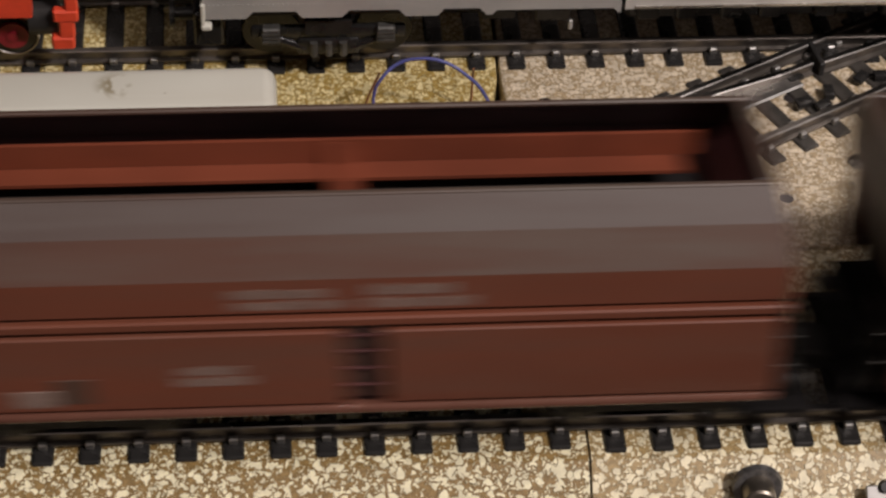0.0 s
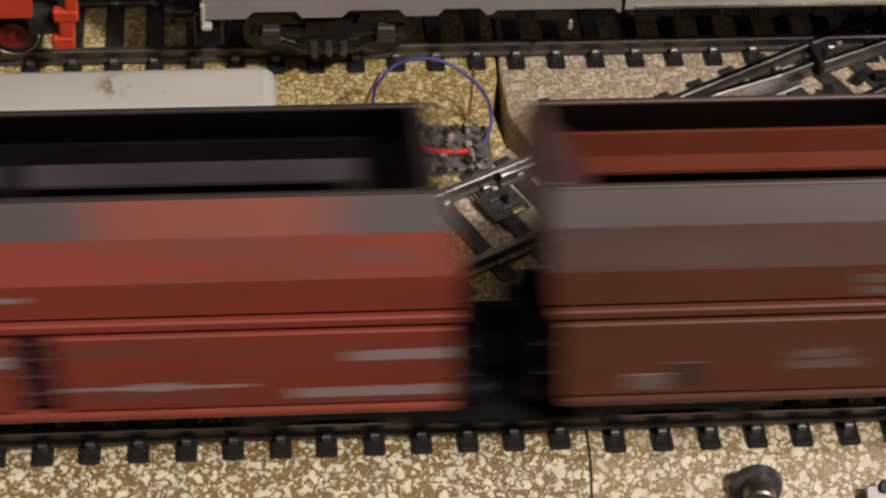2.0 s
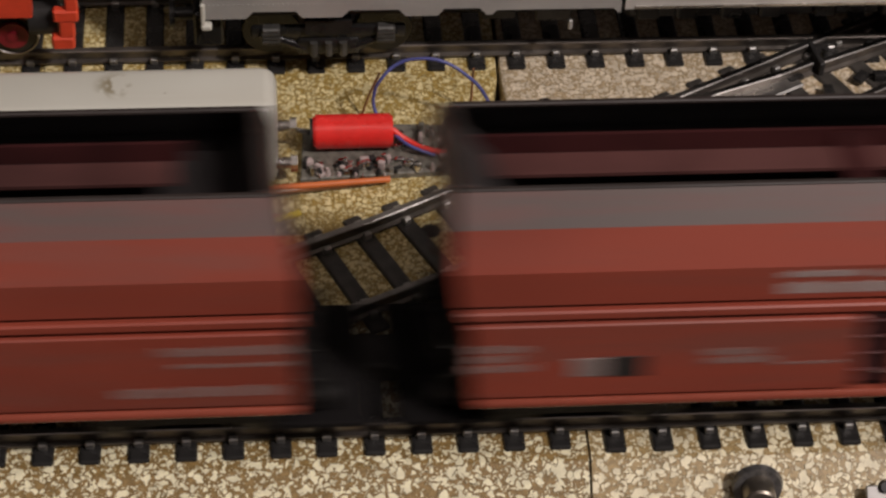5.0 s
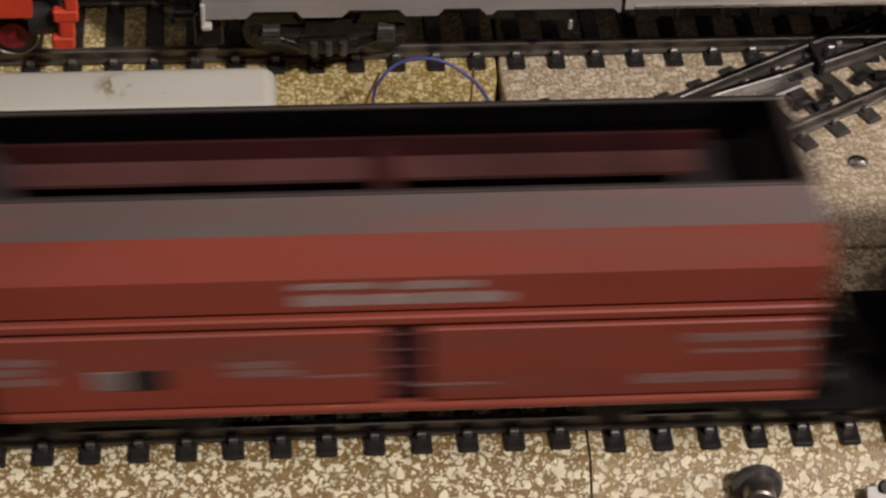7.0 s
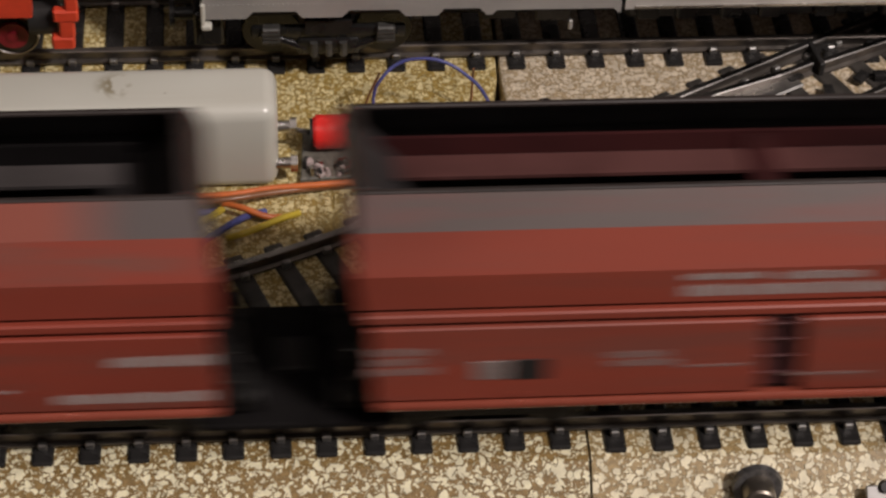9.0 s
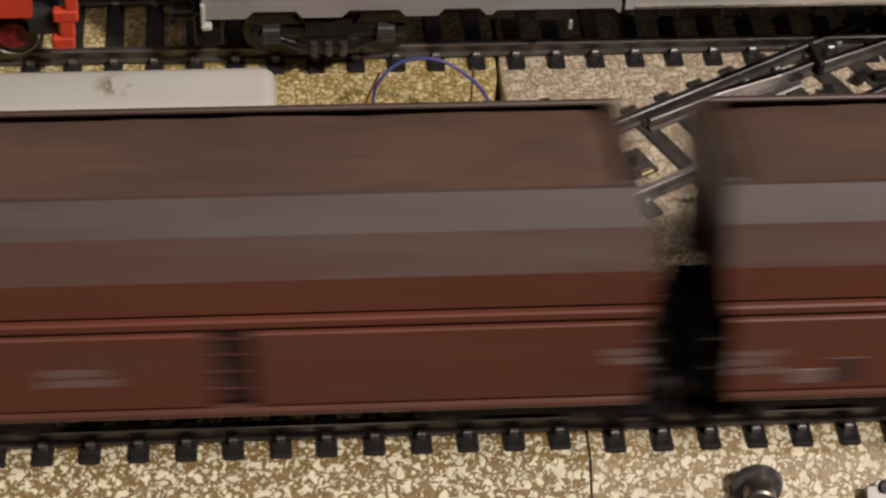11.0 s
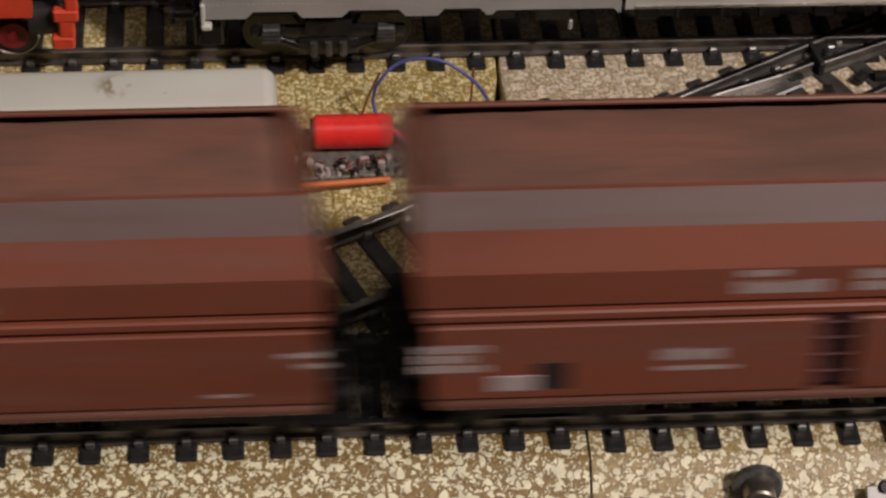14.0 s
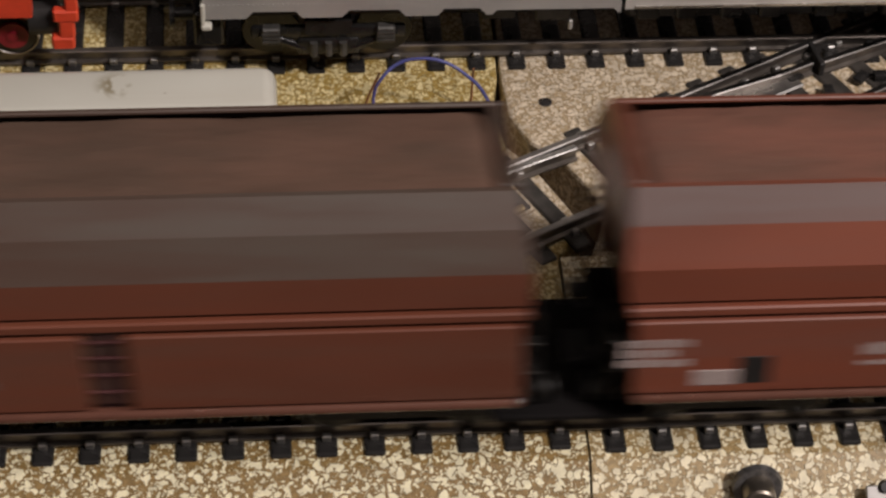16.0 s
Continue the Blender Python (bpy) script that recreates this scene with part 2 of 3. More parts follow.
def wire(name, pts, r, material, label):
    cu = bpy.data.curves.new(name, "CURVE")
    cu.dimensions, cu.bevel_depth, cu.bevel_resolution, cu.resolution_u, cu.use_fill_caps = "3D", r * MM, 3, 10, True
    sp = cu.splines.new("BEZIER")
    sp.bezier_points.add(len(pts) - 1)
    for p, q in zip(sp.bezier_points, pts):
        p.co = Vector(q) * MM
        p.handle_left_type = p.handle_right_type = "AUTO"
    cu.materials.append(material)
    return tagged(new(name, cu), label, "wire")


# ---- room and table ----
bm = bmesh.new()
box(bm, -3600, 3600, -300, 700, -40, -9)
solid("table_board", bm, BOARD, "dark stained wooden baseboard carrying the model railway", "baseboard", "structure")
for n, b in dict(floor=(-4200, 4200, -2400, 2000, -100, -40.2), wall_north=(-4200, 4200, 2000, 2100, -100, 2300), wall_south=(-4200, 4200, -2500, -2400, -100, 2300),
                 wall_east=(4200, 4300, -2500, 2100, -100, 2300), wall_west=(-4300, -4200, -2500, 2100, -100, 2300), ceiling=(-4300, 4300, -2500, 2100, 2300, 2400)).items():
    solid(n, box(bmesh.new(), *b), WALL, "plain plastered room surface in dim warm light", n.split("_")[0], "structure")

# ---- ballast beds: foam pieces with rounded shoulders and open joints ----
TRACK_NEAR = pose(0, -31.6 * MM, 0)


def shoulder_bed(name, x0, x1, mat, label, back=17.5):
    """The front bed: flat crown, rounded edge, sloping shoulder."""
    prof = [(back, -9), (back, -0.6), (back - 0.5, 0), (-13.2, 0), (-14.6, -0.35), (-15.6, -1.2), (-25, -9)]
    bm = sweep(bmesh.new(), prof, x0, x1)
    ob = solid(name, bm, mat, label, "ballast bed", "structure")
    ob.matrix_basis = TRACK_NEAR
    return ob


shoulder_bed("ballast_bed", -3300, 18.8, BALLAST_TAN, "tan foam ballast bed with cream chips and a sloping shoulder")
shoulder_bed("ballast_bed", 19.2, 3300, BALLAST_PALE, "paler foam ballast bed with cream chips and a sloping shoulder", 29.5)
bm = slab(bmesh.new(), [(-600, 95), (-600, -13.9), (-30, -13.9), (18.9, -13.9), (18.9, -1.7), (23.4, 3.7), (8.9, -4.2), (0.8, 12.1), (12.9, 24.9), (11.2, 35.6), (12.9, 44), (14.5, 95)], -9, 0, 0.8)
solid("ballast_bed", bm, BALLAST_YELLOW, "yellowish foam ballast bed between the tracks", "ballast bed", "structure")
bm = slab(bmesh.new(), [(1.0, 12.0), (9.0, -4.0), (23.6, 4.0), (22.3, 8.2), (17.0, 19.3), (13.1, 24.7)], -9, 0, 0.3)
solid("ballast_bed", bm, BALLAST_WHITE, "small pale foam ballast piece under the turnout", "ballast bed", "structure")
bm = slab(bmesh.new(), [(600, 95), (15.0, 95), (13.4, 44), (13.9, 33.2), (16.8, 26.6), (21.3, 22.5), (25.3, 15.1), (28.0, 8), (24.6, -1.7), (600, -1.7)], -9, 0, 0.8)
solid("ballast_bed", bm, BALLAST_WHITE, "whitish foam ballast bed with a cut slanting end", "ballast bed", "structure")
# nail holes are flat dark discs: the shade inside is drawn as colour
for n, (x, y, r) in enumerate([(-57.5, 8.1, 1.5), (-1.8, 4.4, 1.2), (20.8, 36.6, 0.8), (59.3, 10.2, 0.75), (64.8, 36.3, 0.9)]):
    bm = bmesh.new()
    bmesh.ops.create_circle(bm, cap_ends=True, segments=20, radius=r * MM, matrix=Matrix.Translation((x * MM, y * MM, 0.00012)))
    bmesh.ops.create_cone(bm, cap_ends=False, segments=20, radius1=(r + 0.45) * MM, radius2=r * MM, depth=0.0002, matrix=Matrix.Translation((x * MM, y * MM, 0.0001)))
    solid("nail_hole", bm, MATT_BLACK, "dark round nail hole in the ballast bed", "hole", group="nail holes in the ballast")


# ---- tracks ----
PITCH = 7.2
RAIL = [(-1.1, 0.5), (1.1, 0.5), (1.1, 0.85), (0.4, 1.1), (0.4, 2.1), (0.65, 2.3), (0.65, 2.85), (0.5, 3.0), (-0.5, 3.0), (-0.65, 2.85), (-0.65, 2.3), (-0.4, 2.1), (-0.4, 1.1), (-1.1, 0.85)]


def rail_mesh(bm, path, lateral):
    """A rail along a plan path of (x, y), set off to its left by lateral."""
    rings = []
    for i, (x, y) in enumerate(path):
        a, b = path[max(i - 1, 0)], path[min(i + 1, len(path) - 1)]
        d = Vector((b[0] - a[0], b[1] - a[1])).normalized()
        rings.append([bm.verts.new(((x - d.y * (lateral + v)) * MM, (y + d.x * (lateral + v)) * MM, z * MM)) for v, z in RAIL])
    n = len(RAIL)
    for p, q in zip(rings, rings[1:]):
        for i in range(n):
            bm.faces.new((p[i], p[(i + 1) % n], q[(i + 1) % n], q[i]))
    bm.faces.new(rings[0][::-1]), bm.faces.new(rings[-1])
    bmesh.ops.recalc_face_normals(bm, faces=bm.faces[:])
    return bm


def rail_part(path, lateral, parent, head=None):
    ob = part("rail", rail_mesh(bmesh.new(), path, lateral), RUSTY, parent, "worn steel rail with a bright running head")
    ob.data.materials.append(head or STEEL)
    for p in ob.data.polygons:
        if p.center.z > 2.8 * MM:
            p.material_index = 1
    return ob


def sleeper_bm(bm, half=12.7, wide=1.65, m=Matrix.Identity(4)):
    s = bmesh.new()
    box(s, -wide, wide, -half, half, -0.6, 0.6, 0.45, 2)
    for side in (-8.25, 8.25):
        for o in (-1.75, 1.75):
            box(s, -0.7, 0.7, side + o * 0.86 - 0.5, side + o * 0.86 + 0.5, 0.5, 1.9, 0.2)
    me = bpy.data.meshes.new("tmp")
    s.to_mesh(me), s.free()
    me.transform(m)
    bm.from_mesh(me)
    bpy.data.meshes.remove(me)
    return bm


SLEEPER_MESH = finish("sleeper", sleeper_bm(bmesh.new()), SLEEPER)
SLEEPER_MESH.materials.append(CLIP)
for p in SLEEPER_MESH.polygons:
    if p.center.z > 1.0 * MM:
        p.material_index = 1


DUSTY_MESH = SLEEPER_MESH.copy()
DUSTY_MESH.materials[0] = plain("dusty_sleeper_plastic", (0.055, 0.05, 0.044), 0.4, vary=0.5, size=400)


def sleeper(parent, m, mesh=SLEEPER_MESH):
    ob = new("sleeper", mesh)
    ob.parent, ob.matrix_basis = parent, m
    return ob


def straight_track(label, at, length, first, near, pieces=22, head=None):
    tr = thing("railway_track", label, "railway track", "tracks of the layout", at=at)
    for lat in (-8.25, 8.25):
        rail_part([(-length, 0), (length, 0)], lat, tr, head)
    for i in range(-pieces, pieces + 1):
        x = first + i * PITCH
        second = near and x > 16
        x += 0.7 if second else (-0.12 * i if near else 0)
        sleeper(tr, pose(x * MM, -0.9 * MM if second else 0, 0, 0, 0, random.uniform(-0.7, 0.7)))
    if near:
        bm = bmesh.new()
        for i in range(pieces + 1, int(length / PITCH) - 1):
            for s in (-1, 1):
                box(bm, first + s * i * PITCH - 1.6, first + s * i * PITCH + 1.6, -12.2, 12.2, -0.4, 0.6)
        tagged(part("sleepers", bm, SLEEPER, tr, "far run of black plastic sleepers"), kind="stuff")
    return tr


straight_track("straight model track with black sleepers and steel rails", TRACK_NEAR, 3200, -6.4, True)
straight_track("straight model track with black sleepers under the parked coaches", pose(0, 58.4 * MM, 0), 560, 2.2, False, 40, SHADED_RAIL)


def branch_y(x):
    return 1.2 + 0.54 * x + (0.0026 * x * x if x < 0 else 0.0)


path = [(x, branch_y(x)) for x in range(-70, 96, 5)]
branch = thing("railway_track", "diverging model track of a turnout with black sleepers", "railway track", "tracks of the layout")
for lat in (-8.25, 8.25):
    rail_part(path, lat, branch)
for x in [-50.8 + 6.9 * k for k in range(10)] + [17.4, 30.4, 41.0] + [47.4 + 6.34 * k for k in range(8)]:
    d = math.atan(0.54 + (0.0052 * x if x < 0 else 0.0))
    sleeper(branch, pose(x * MM, branch_y(x) * MM, -0.00008, 0, 0, math.degrees(d)), DUSTY_MESH)

# ---- wagons ----
SIDE = [(9.4, 50.6), (12.8, 46.4), (15.8, 40.8), (15.9, 34.6)]


def hopper(bm, half, t=0.8):
    """The four-sided hopper: three folded bands on each side, end walls, an open top with a rim."""
    out = [(-y, z) for y, z in SIDE[::-1]] + list(SIDE)
    inn = [(-(y - t), z) for y, z in SIDE[::-1]] + [(y - t, z) for y, z in SIDE]
    inset = {50.6: 1.6, 46.4: 0.9, 40.8: 0.3, 34.6: 0.7}

    def ring(prof, shrink):
        return [[bm.verts.new((s * (half - inset[z] - shrink) * MM, y * MM, z * MM)) for y, z in prof] for s in (-1, 1)]

    a, b = ring(out, 0.0), ring(inn, t)
    n = len(out)
    for i in range(n - 1):
        if i == 3:
            continue
        bm.faces.new((a[0][i], a[0][i + 1], a[1][i + 1], a[1][i]))
        bm.faces.new((b[0][i + 1], b[0][i], b[1][i], b[1][i + 1]))
    for k in (0, 1):
        bm.faces.new(a[k]), bm.faces.new(b[k])
        bm.faces.new((a[k][3], a[k][4], b[k][4], b[k][3]))
    for i in (3, 4):
        bm.faces.new((a[0][i], a[1][i], b[1][i], b[0][i]))
    bmesh.ops.recalc_face_normals(bm, faces=bm.faces[:])
    return bm


def wagon(label, half, side, band, lower, rim, wall_in, saddle, loaded, marks, plates, reach, ink, mid=0.0, saddle_top=None, wall_depth=4.0, floor_edge=2.6, shaded_end=12.5):
    """A bogie hopper wagon; its pose is on the rail centre at the height of the ballast."""
    w = thing("hopper_wagon", label, "hopper wagon", "wagons of the passing train")
    dark = BROWN_DARK if ink is FADED_PRINT else BLACK
    hollow = BROWN_DARK if ink is FADED_PRINT else INNER_MAROON
    body = part("hopper", hopper(bmesh.new(), half), side, w)
    body.data.materials.append(band)
    # inner walls are dark: shade under the overhang is put into wall_in
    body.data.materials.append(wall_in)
    body.data.materials.append(lower)
    body.data.materials.append(rim)
    for p in body.data.polygons:
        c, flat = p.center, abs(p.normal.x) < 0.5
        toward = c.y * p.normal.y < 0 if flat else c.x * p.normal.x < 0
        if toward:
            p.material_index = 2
        elif flat and 46.5 * MM < c.z < 50.0 * MM:
            p.material_index = 1
        elif flat and c.z < 39 * MM:
            p.material_index = 3
        elif not flat:
            p.material_index = 4
    for s in (-1, 1):
        part("rim", box(bmesh.new(), -half + 1.6, half - 1.6, s * 9.0 - 0.5, s * 9.0 + 0.45, 50.1, 50.6 if loaded and s < 0 else 50.85, 0.2), rim, w)
        part("rim", box(bmesh.new(), s * (half - 2.6) - 1.0, s * (half - 2.6) + 1.0, -8.4, 8.4, 50.1, 50.8, 0.25), rim, w)
        # ledge between hopper and flaps
        part("ledge", box(bmesh.new(), -half + 1.0, half - 1.0, s * 15.6 - 0.9, s * 15.6 + 0.9, 32.0, 33.7, 0.28), lower, w)
        for k in (-1, 1):
            x0, x1 = sorted((k * 2.9 - s * mid, k * (half - 1.9)))
            bm = box(bmesh.new(), x0, x1, s * 15.9 - 0.8, s * 15.9 + 0.8, 16.4, 31.2, 0.22)
            for q in (0.28, 0.62, 0.93):
                xc = k * half * q
                box(bm, xc - 0.35, xc + 0.35, s * 16.6 - 0.25, s * 16.6 + 0.25, 17.0, 17.8)
            part("side_flap", bm, lower, w)
        bm = box(bmesh.new(), -half + 2.1, half - 2.1, s * 16.0 - 1.0, s * 16.0 + 1.0, 14.1, 15.9, 0.8, 4)
        part("bottom_sill", bm, SILL_RED if lower in (RED, RED_BRIGHT) else SILL_BROWN, w, smooth=True)
        bm = box(bmesh.new(), -2.6 - s * mid, 2.6 - s * mid, s * 14.8 - 0.3, s * 14.8 + 0.3, 16.2, 31.8)
        part("lever_recess", bm, hollow, w, "dark recess with discharge levers")
        for z in (19.2, 22.7, 26.2, 29.4):
            part("lever", box(bmesh.new(), -2.7 - s * mid, 2.7 - s * mid, s * 15.6 - 0.25, s * 15.6 + 0.25, z - 0.22, z + 0.22, 0.08), INNER_MAROON, w)
        part("lever", box(bmesh.new(), -0.4 - s * mid, 0.4 - s * mid, s * 15.8 - 0.25, s * 15.8 + 0.25, 16.4, 31.0, 0.1), INNER_MAROON, w)
        # lettering as plain bars
        for x0, x1, z0, z1, upper in marks:
            y = 15.9 if upper else 16.72
            bm = bmesh.new()
            rows_n = max(1, round((z1 - z0) / 2.1))
            step = (z1 - z0) / rows_n
            for r in range(rows_n):
                zz = z0 + step * r
                x = x0 + random.uniform(0, 0.6)
                end = x1 - random.uniform(0, 0.25) * (x1 - x0) * (r % 2)
                while x < end - 0.4:
                    x2 = min(end, x + random.uniform(0.5, 1.5))
                    box(bm, *sorted((-s * (x + mid), -s * (x2 + mid))), s * y - 0.04, s * y + 0.04, zz, zz + step * random.uniform(0.62, 0.85))
                    x = x2 + random.uniform(0.15, 0.4)
            part("lettering", bm, ink if upper or marks is not MARKS_RED else WORN_PRINT, w, "small white lettering bars")
        for x0, x1, z0, z1, pale in plates:
            a, b = sorted((-s * (x0 + mid), -s * (x1 + mid)))
            bm = box(bmesh.new(), a, b, s * 16.65 - 0.15, s * 16.65 + 0.15, z0, z1, 0.1)
            part("data_plate", bm, (ink if pale == 2 or ink is FADED_PRINT else PLATE) if pale else dark, w, "small pale data plate" if pale else "small black data plate")
    # floor saddle and cross wall
    if not loaded:
        for q in (-1, 1):
            z = 47.0 - wall_depth
            # slopes stop short at +x: the unlit end is left as dark floor
            bm = sweep(bmesh.new(), [(q * 5.9, 47.0), (q * 5.7, z), (q * 6.3, z - 0.2), (q * 6.5, 47.0)], -half + 6, half - shaded_end + 2)
            # saddle_top, where given, makes the upper wall darker than the floor
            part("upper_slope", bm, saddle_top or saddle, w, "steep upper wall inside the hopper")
            bm = sweep(bmesh.new(), [(q * 5.65, z), (q * floor_edge, z - 0.3), (q * floor_edge, z - 0.9), (q * 5.65, z - 0.6)], -half + 8, half - shaded_end)
            part("floor_slope", bm, saddle, w, "folded discharge slope inside the hopper")
            bm = bmesh.new()
            a, b, c = q * (half - 2.8), q * (half - 8.0), q * (half - 9.5)
            pts = [(a, 49.6), (b, 44.0), (c, 41.0), (c, 40.0), (a, 47.5)]
            rings = [[bm.verts.new((x * MM, y * MM, z * MM)) for x, z in pts] for y in (-7.6, 7.6)]
            for i in range(5):
                j = (i + 1) % 5
                bm.faces.new((rings[0][i], rings[0][j], rings[1][j], rings[1][i]))
            bm.faces.new(rings[0]), bm.faces.new(rings[1])
            bmesh.ops.recalc_face_normals(bm, faces=bm.faces[:])
            # end slopes take the dark wall colour for the shade at the hopper ends
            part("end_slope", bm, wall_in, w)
        # black sheet added under the slot so its shaded depth reads dark
        part("slot_shade_plate", box(bmesh.new(), -half + 3, half - 3, -13.5, 13.5, 38.0, 38.8), MATT_BLACK, w)
        bm = sweep(bmesh.new(), [(-6.8, 39), (-6.8, 43.4), (0, z + 0.3), (4.5, z + 0.6), (5.4, 46.7), (6.9, 46.6), (6.9, 39)], -1.7, 1.7)
        part("cross_wall", bm, saddle_top or saddle, w)
    else:
        bm = bmesh.new()
        nx, ny = 60, 8
        rng = random.Random(7)
        grid = []
        for i in range(nx + 1):
            row = []
            for j in range(ny + 1):
                x, y = (-1 + 2 * i / nx) * (half - 2.5), (-1 + 2 * j / ny) * 8.7
                h = 50.15 - 0.9 * (max(0, y) / 8.3) ** 2 + 0.45 * noise.noise((x * 0.08, y * 0.25, 3)) - 2.6 * min(1.0, max(0.0, (abs(x) - half + 6.5) / 3.5)) ** 2 + rng.uniform(-0.08, 0.08)
                row.append(bm.verts.new((x * MM, y * MM, h * MM)))
            grid.append(row)
        for i in range(nx):
            for j in range(ny):
                bm.faces.new((grid[i][j], grid[i + 1][j], grid[i + 1][j + 1], grid[i][j + 1]))
        low = bmesh.ops.extrude_face_region(bm, geom=bm.faces[:])
        for v in low["geom"]:
            if isinstance(v, bmesh.types.BMVert):
                v.co.z -= 3 * MM
        bmesh.ops.recalc_face_normals(bm, faces=bm.faces[:])
        part("load", bm, LOAD_RED if side is RED_BROWN else LOAD, w, "brown crumbly load filling the hopper", smooth=True)
    # underframe, bogies, buffers, couplings, end ladders
    part("underframe", box(bmesh.new(), -half - 1.0, half + 1.0, -12.5, 12.5, 10.5, 14.0, 0.3), DEEP_BLACK, w)
    for s in (-1, 1):
        part("end_beam", box(bmesh.new(), s * (half + 0.8) - 0.8, s * (half + 0.8) + 0.8, -12, 12, 9.8, 12.8, 0.3), BLACK, w)
        # the wide plate is added to stand in for deep shade between wagons
        bm = box(bmesh.new(), *sorted((s * (half - 6), s * (half + reach + 0.2))), -13.5, 11, 7.4, 8.8, 0.3)
        box(bm, *sorted((s * (half - 6), s * (half + reach * 0.6))), -8.6, 8.6, 6.0, 8.2, 0.3)
        part("coupling_shade_plate", bm, DEEP_BLACK, w, "black coupling arm and added plate that darkens the wagon gap")
        bm = rod(bmesh.new(), (s * (half + 1.6), -6, 9), (s * (half + 1.6), -6, 15), 0.8, sides=12)
        rod(bm, (s * (half + 1.6), 5, 9), (s * (half + 1.6), 5, 13.5), 1.0, sides=12)
        part("brake_hose", bm, BLACK, w)
        for y in (-10, 10):
            bm = rod(bmesh.new(), (s * (half + 1.2), y, 11.4), (s * (half + 3.2), y, 11.4), 1.2)
            rod(bm, (s * (half + 3.0), y, 11.4), (s * (half + 3.6), y, 11.4), 2.2, sides=16)
            part("buffer", bm, BLACK, w)
            part("ladder_rail", rod(bmesh.new(), (s * (half + 0.9), y * 1.3, 13), (s * (half + 0.7), y * 1.3, 30), 0.35, sides=6), IRON, w)
        bm = bmesh.new()
        for z in (16, 20, 24, 28):
            rod(bm, (s * (half + 0.9), -13.2, z), (s * (half + 0.9), -9.5, z), 0.3, sides=6)
        rod(bm, (s * (half + 0.9), -9.5, 13), (s * (half + 0.9), -9.5, 29), 0.3, sides=6)
        part("ladder", bm, IRON, w)
        for z in (19.5, 25.5):
            bm = box(bmesh.new(), *sorted((s * (half - 1.6), s * (half + 0.9))), -15.2, -13.4, z, z + 0.6, 0.15)
            part("end_step", bm, IRON, w, "dark iron end step")
        bm = box(bmesh.new(), *sorted((s * (half - 4), s * (half + reach))), -1.6, 1.6, 6.4, 8.6, 0.3)
        box(bm, *sorted((s * (half + reach - 0.4), s * (half + reach + 2.1))), -3.4, 3.4, 6.0, 10.0, 0.4)
        part("coupling", bm, BLACK, w)
        bm = sweep(bmesh.new(), [(-13, 31), (13, 31), (9, 14), (-9, 14)], *sorted((s * (half - 9), s * (half - 3))))
        part("end_chute", bm, DEEP_BLACK, w)
        bm = box(bmesh.new(), s * 42 - 14, s * 42 + 14, -11.2, -9.8, 6.2, 10.4, 0.5)
        box(bm, s * 42 - 14, s * 42 + 14, 9.8, 11.2, 6.2, 10.4, 0.5)
        box(bm, s * 42 - 3, s * 42 + 3, -10.5, 10.5, 7.5, 10.6)
        bogie = part("bogie", bm, BLACK, w)
        for dx in (-10.3, 10.3):
            bm = rod(bmesh.new(), (s * 42 + dx, -8.9, 8.4), (s * 42 + dx, 8.9, 8.4), 1.0)
            for y in (-8.2, 8.2):
                rod(bm, (s * 42 + dx, y - 1.2, 8.4), (s * 42 + dx, y + 1.2, 8.4), 5.4, sides=20)
            part("wheelset", bm, IRON, bogie)
    return w


MARKS_NEW = [(-14.8, -8.6, 39.2, 40.7, True), (-15.2, -2.2, 35.9, 38.9, True), (1.6, 14.6, 36.0, 40.6, True), (-61, -50.5, 22.2, 28.2, False), (-26, -17, 23.6, 26.6, False), (-26, -14.4, 21.4, 22.6, False),
             (53, 60, 26.2, 27.6, False), (55, 60, 24.0, 25.4, False), (42, 47.5, 18.4, 19.4, False)]
PLATES_NEW = [(-50, -43.5, 18.0, 21.2, 2), (-43.4, -38.8, 18.2, 23.8, False)]
MARKS_RED = [(-14.7, -3, 38.9, 40.4, True), (-14.9, 15, 35.7, 38.5, True), (-1, 11, 38.6, 40.5, True), (-60, -50, 22, 28, False), (-25.6, -15, 22.6, 26.1, False), (-15, -5, 22.0, 22.7, False),
             (0.6, 13, 19.6, 20.3, False), (40, 59, 27.2, 29.6, False), (42, 59, 24.8, 25.8, False), (33, 57, 18.8, 21.4, False)]
PLATES_RED = [(-44.5, -39.6, 20.6, 24.4, True), (-39.5, -34, 20.4, 24.6, False)]
MARKS_OLD = [(-18, -2, 35.2, 39.6, True), (1, 16, 35.2, 40.2, True), (-27, -16, 21, 25.5, False), (-50, -44, 17.4, 20, False)]
MARKS_BRIGHT = [(-58, -50, 28.0, 29.2, False), (-60, -25, 25.4, 28.0, False), (-40.5, -27.5, 20.0, 23.6, False), (13.5, 20.5, 20.2, 22.4, False), (3, 30, 20.6, 21.4, False), (44, 59, 25.4, 28, False), (36, 58, 18.0, 20.6, False), (-5, 1, 37.8, 39.0, True)]
PLATES_BRIGHT = [(-55, -49.6, 20.4, 25.0, False), (-49.4, -42.4, 20.8, 24.6, 2), (-11, -3.4, 25.6, 28.0, 2)]
MARKS_FEW = [(-27, -16, 21.5, 25.5, False), (-59, -51, 20, 25.5, False), (53, 60, 23, 26.5, False)]
PLATES_OLD = [(-50, -44, 17.8, 20.8, True), (-43.9, -39, 18.0, 23.0, False)]

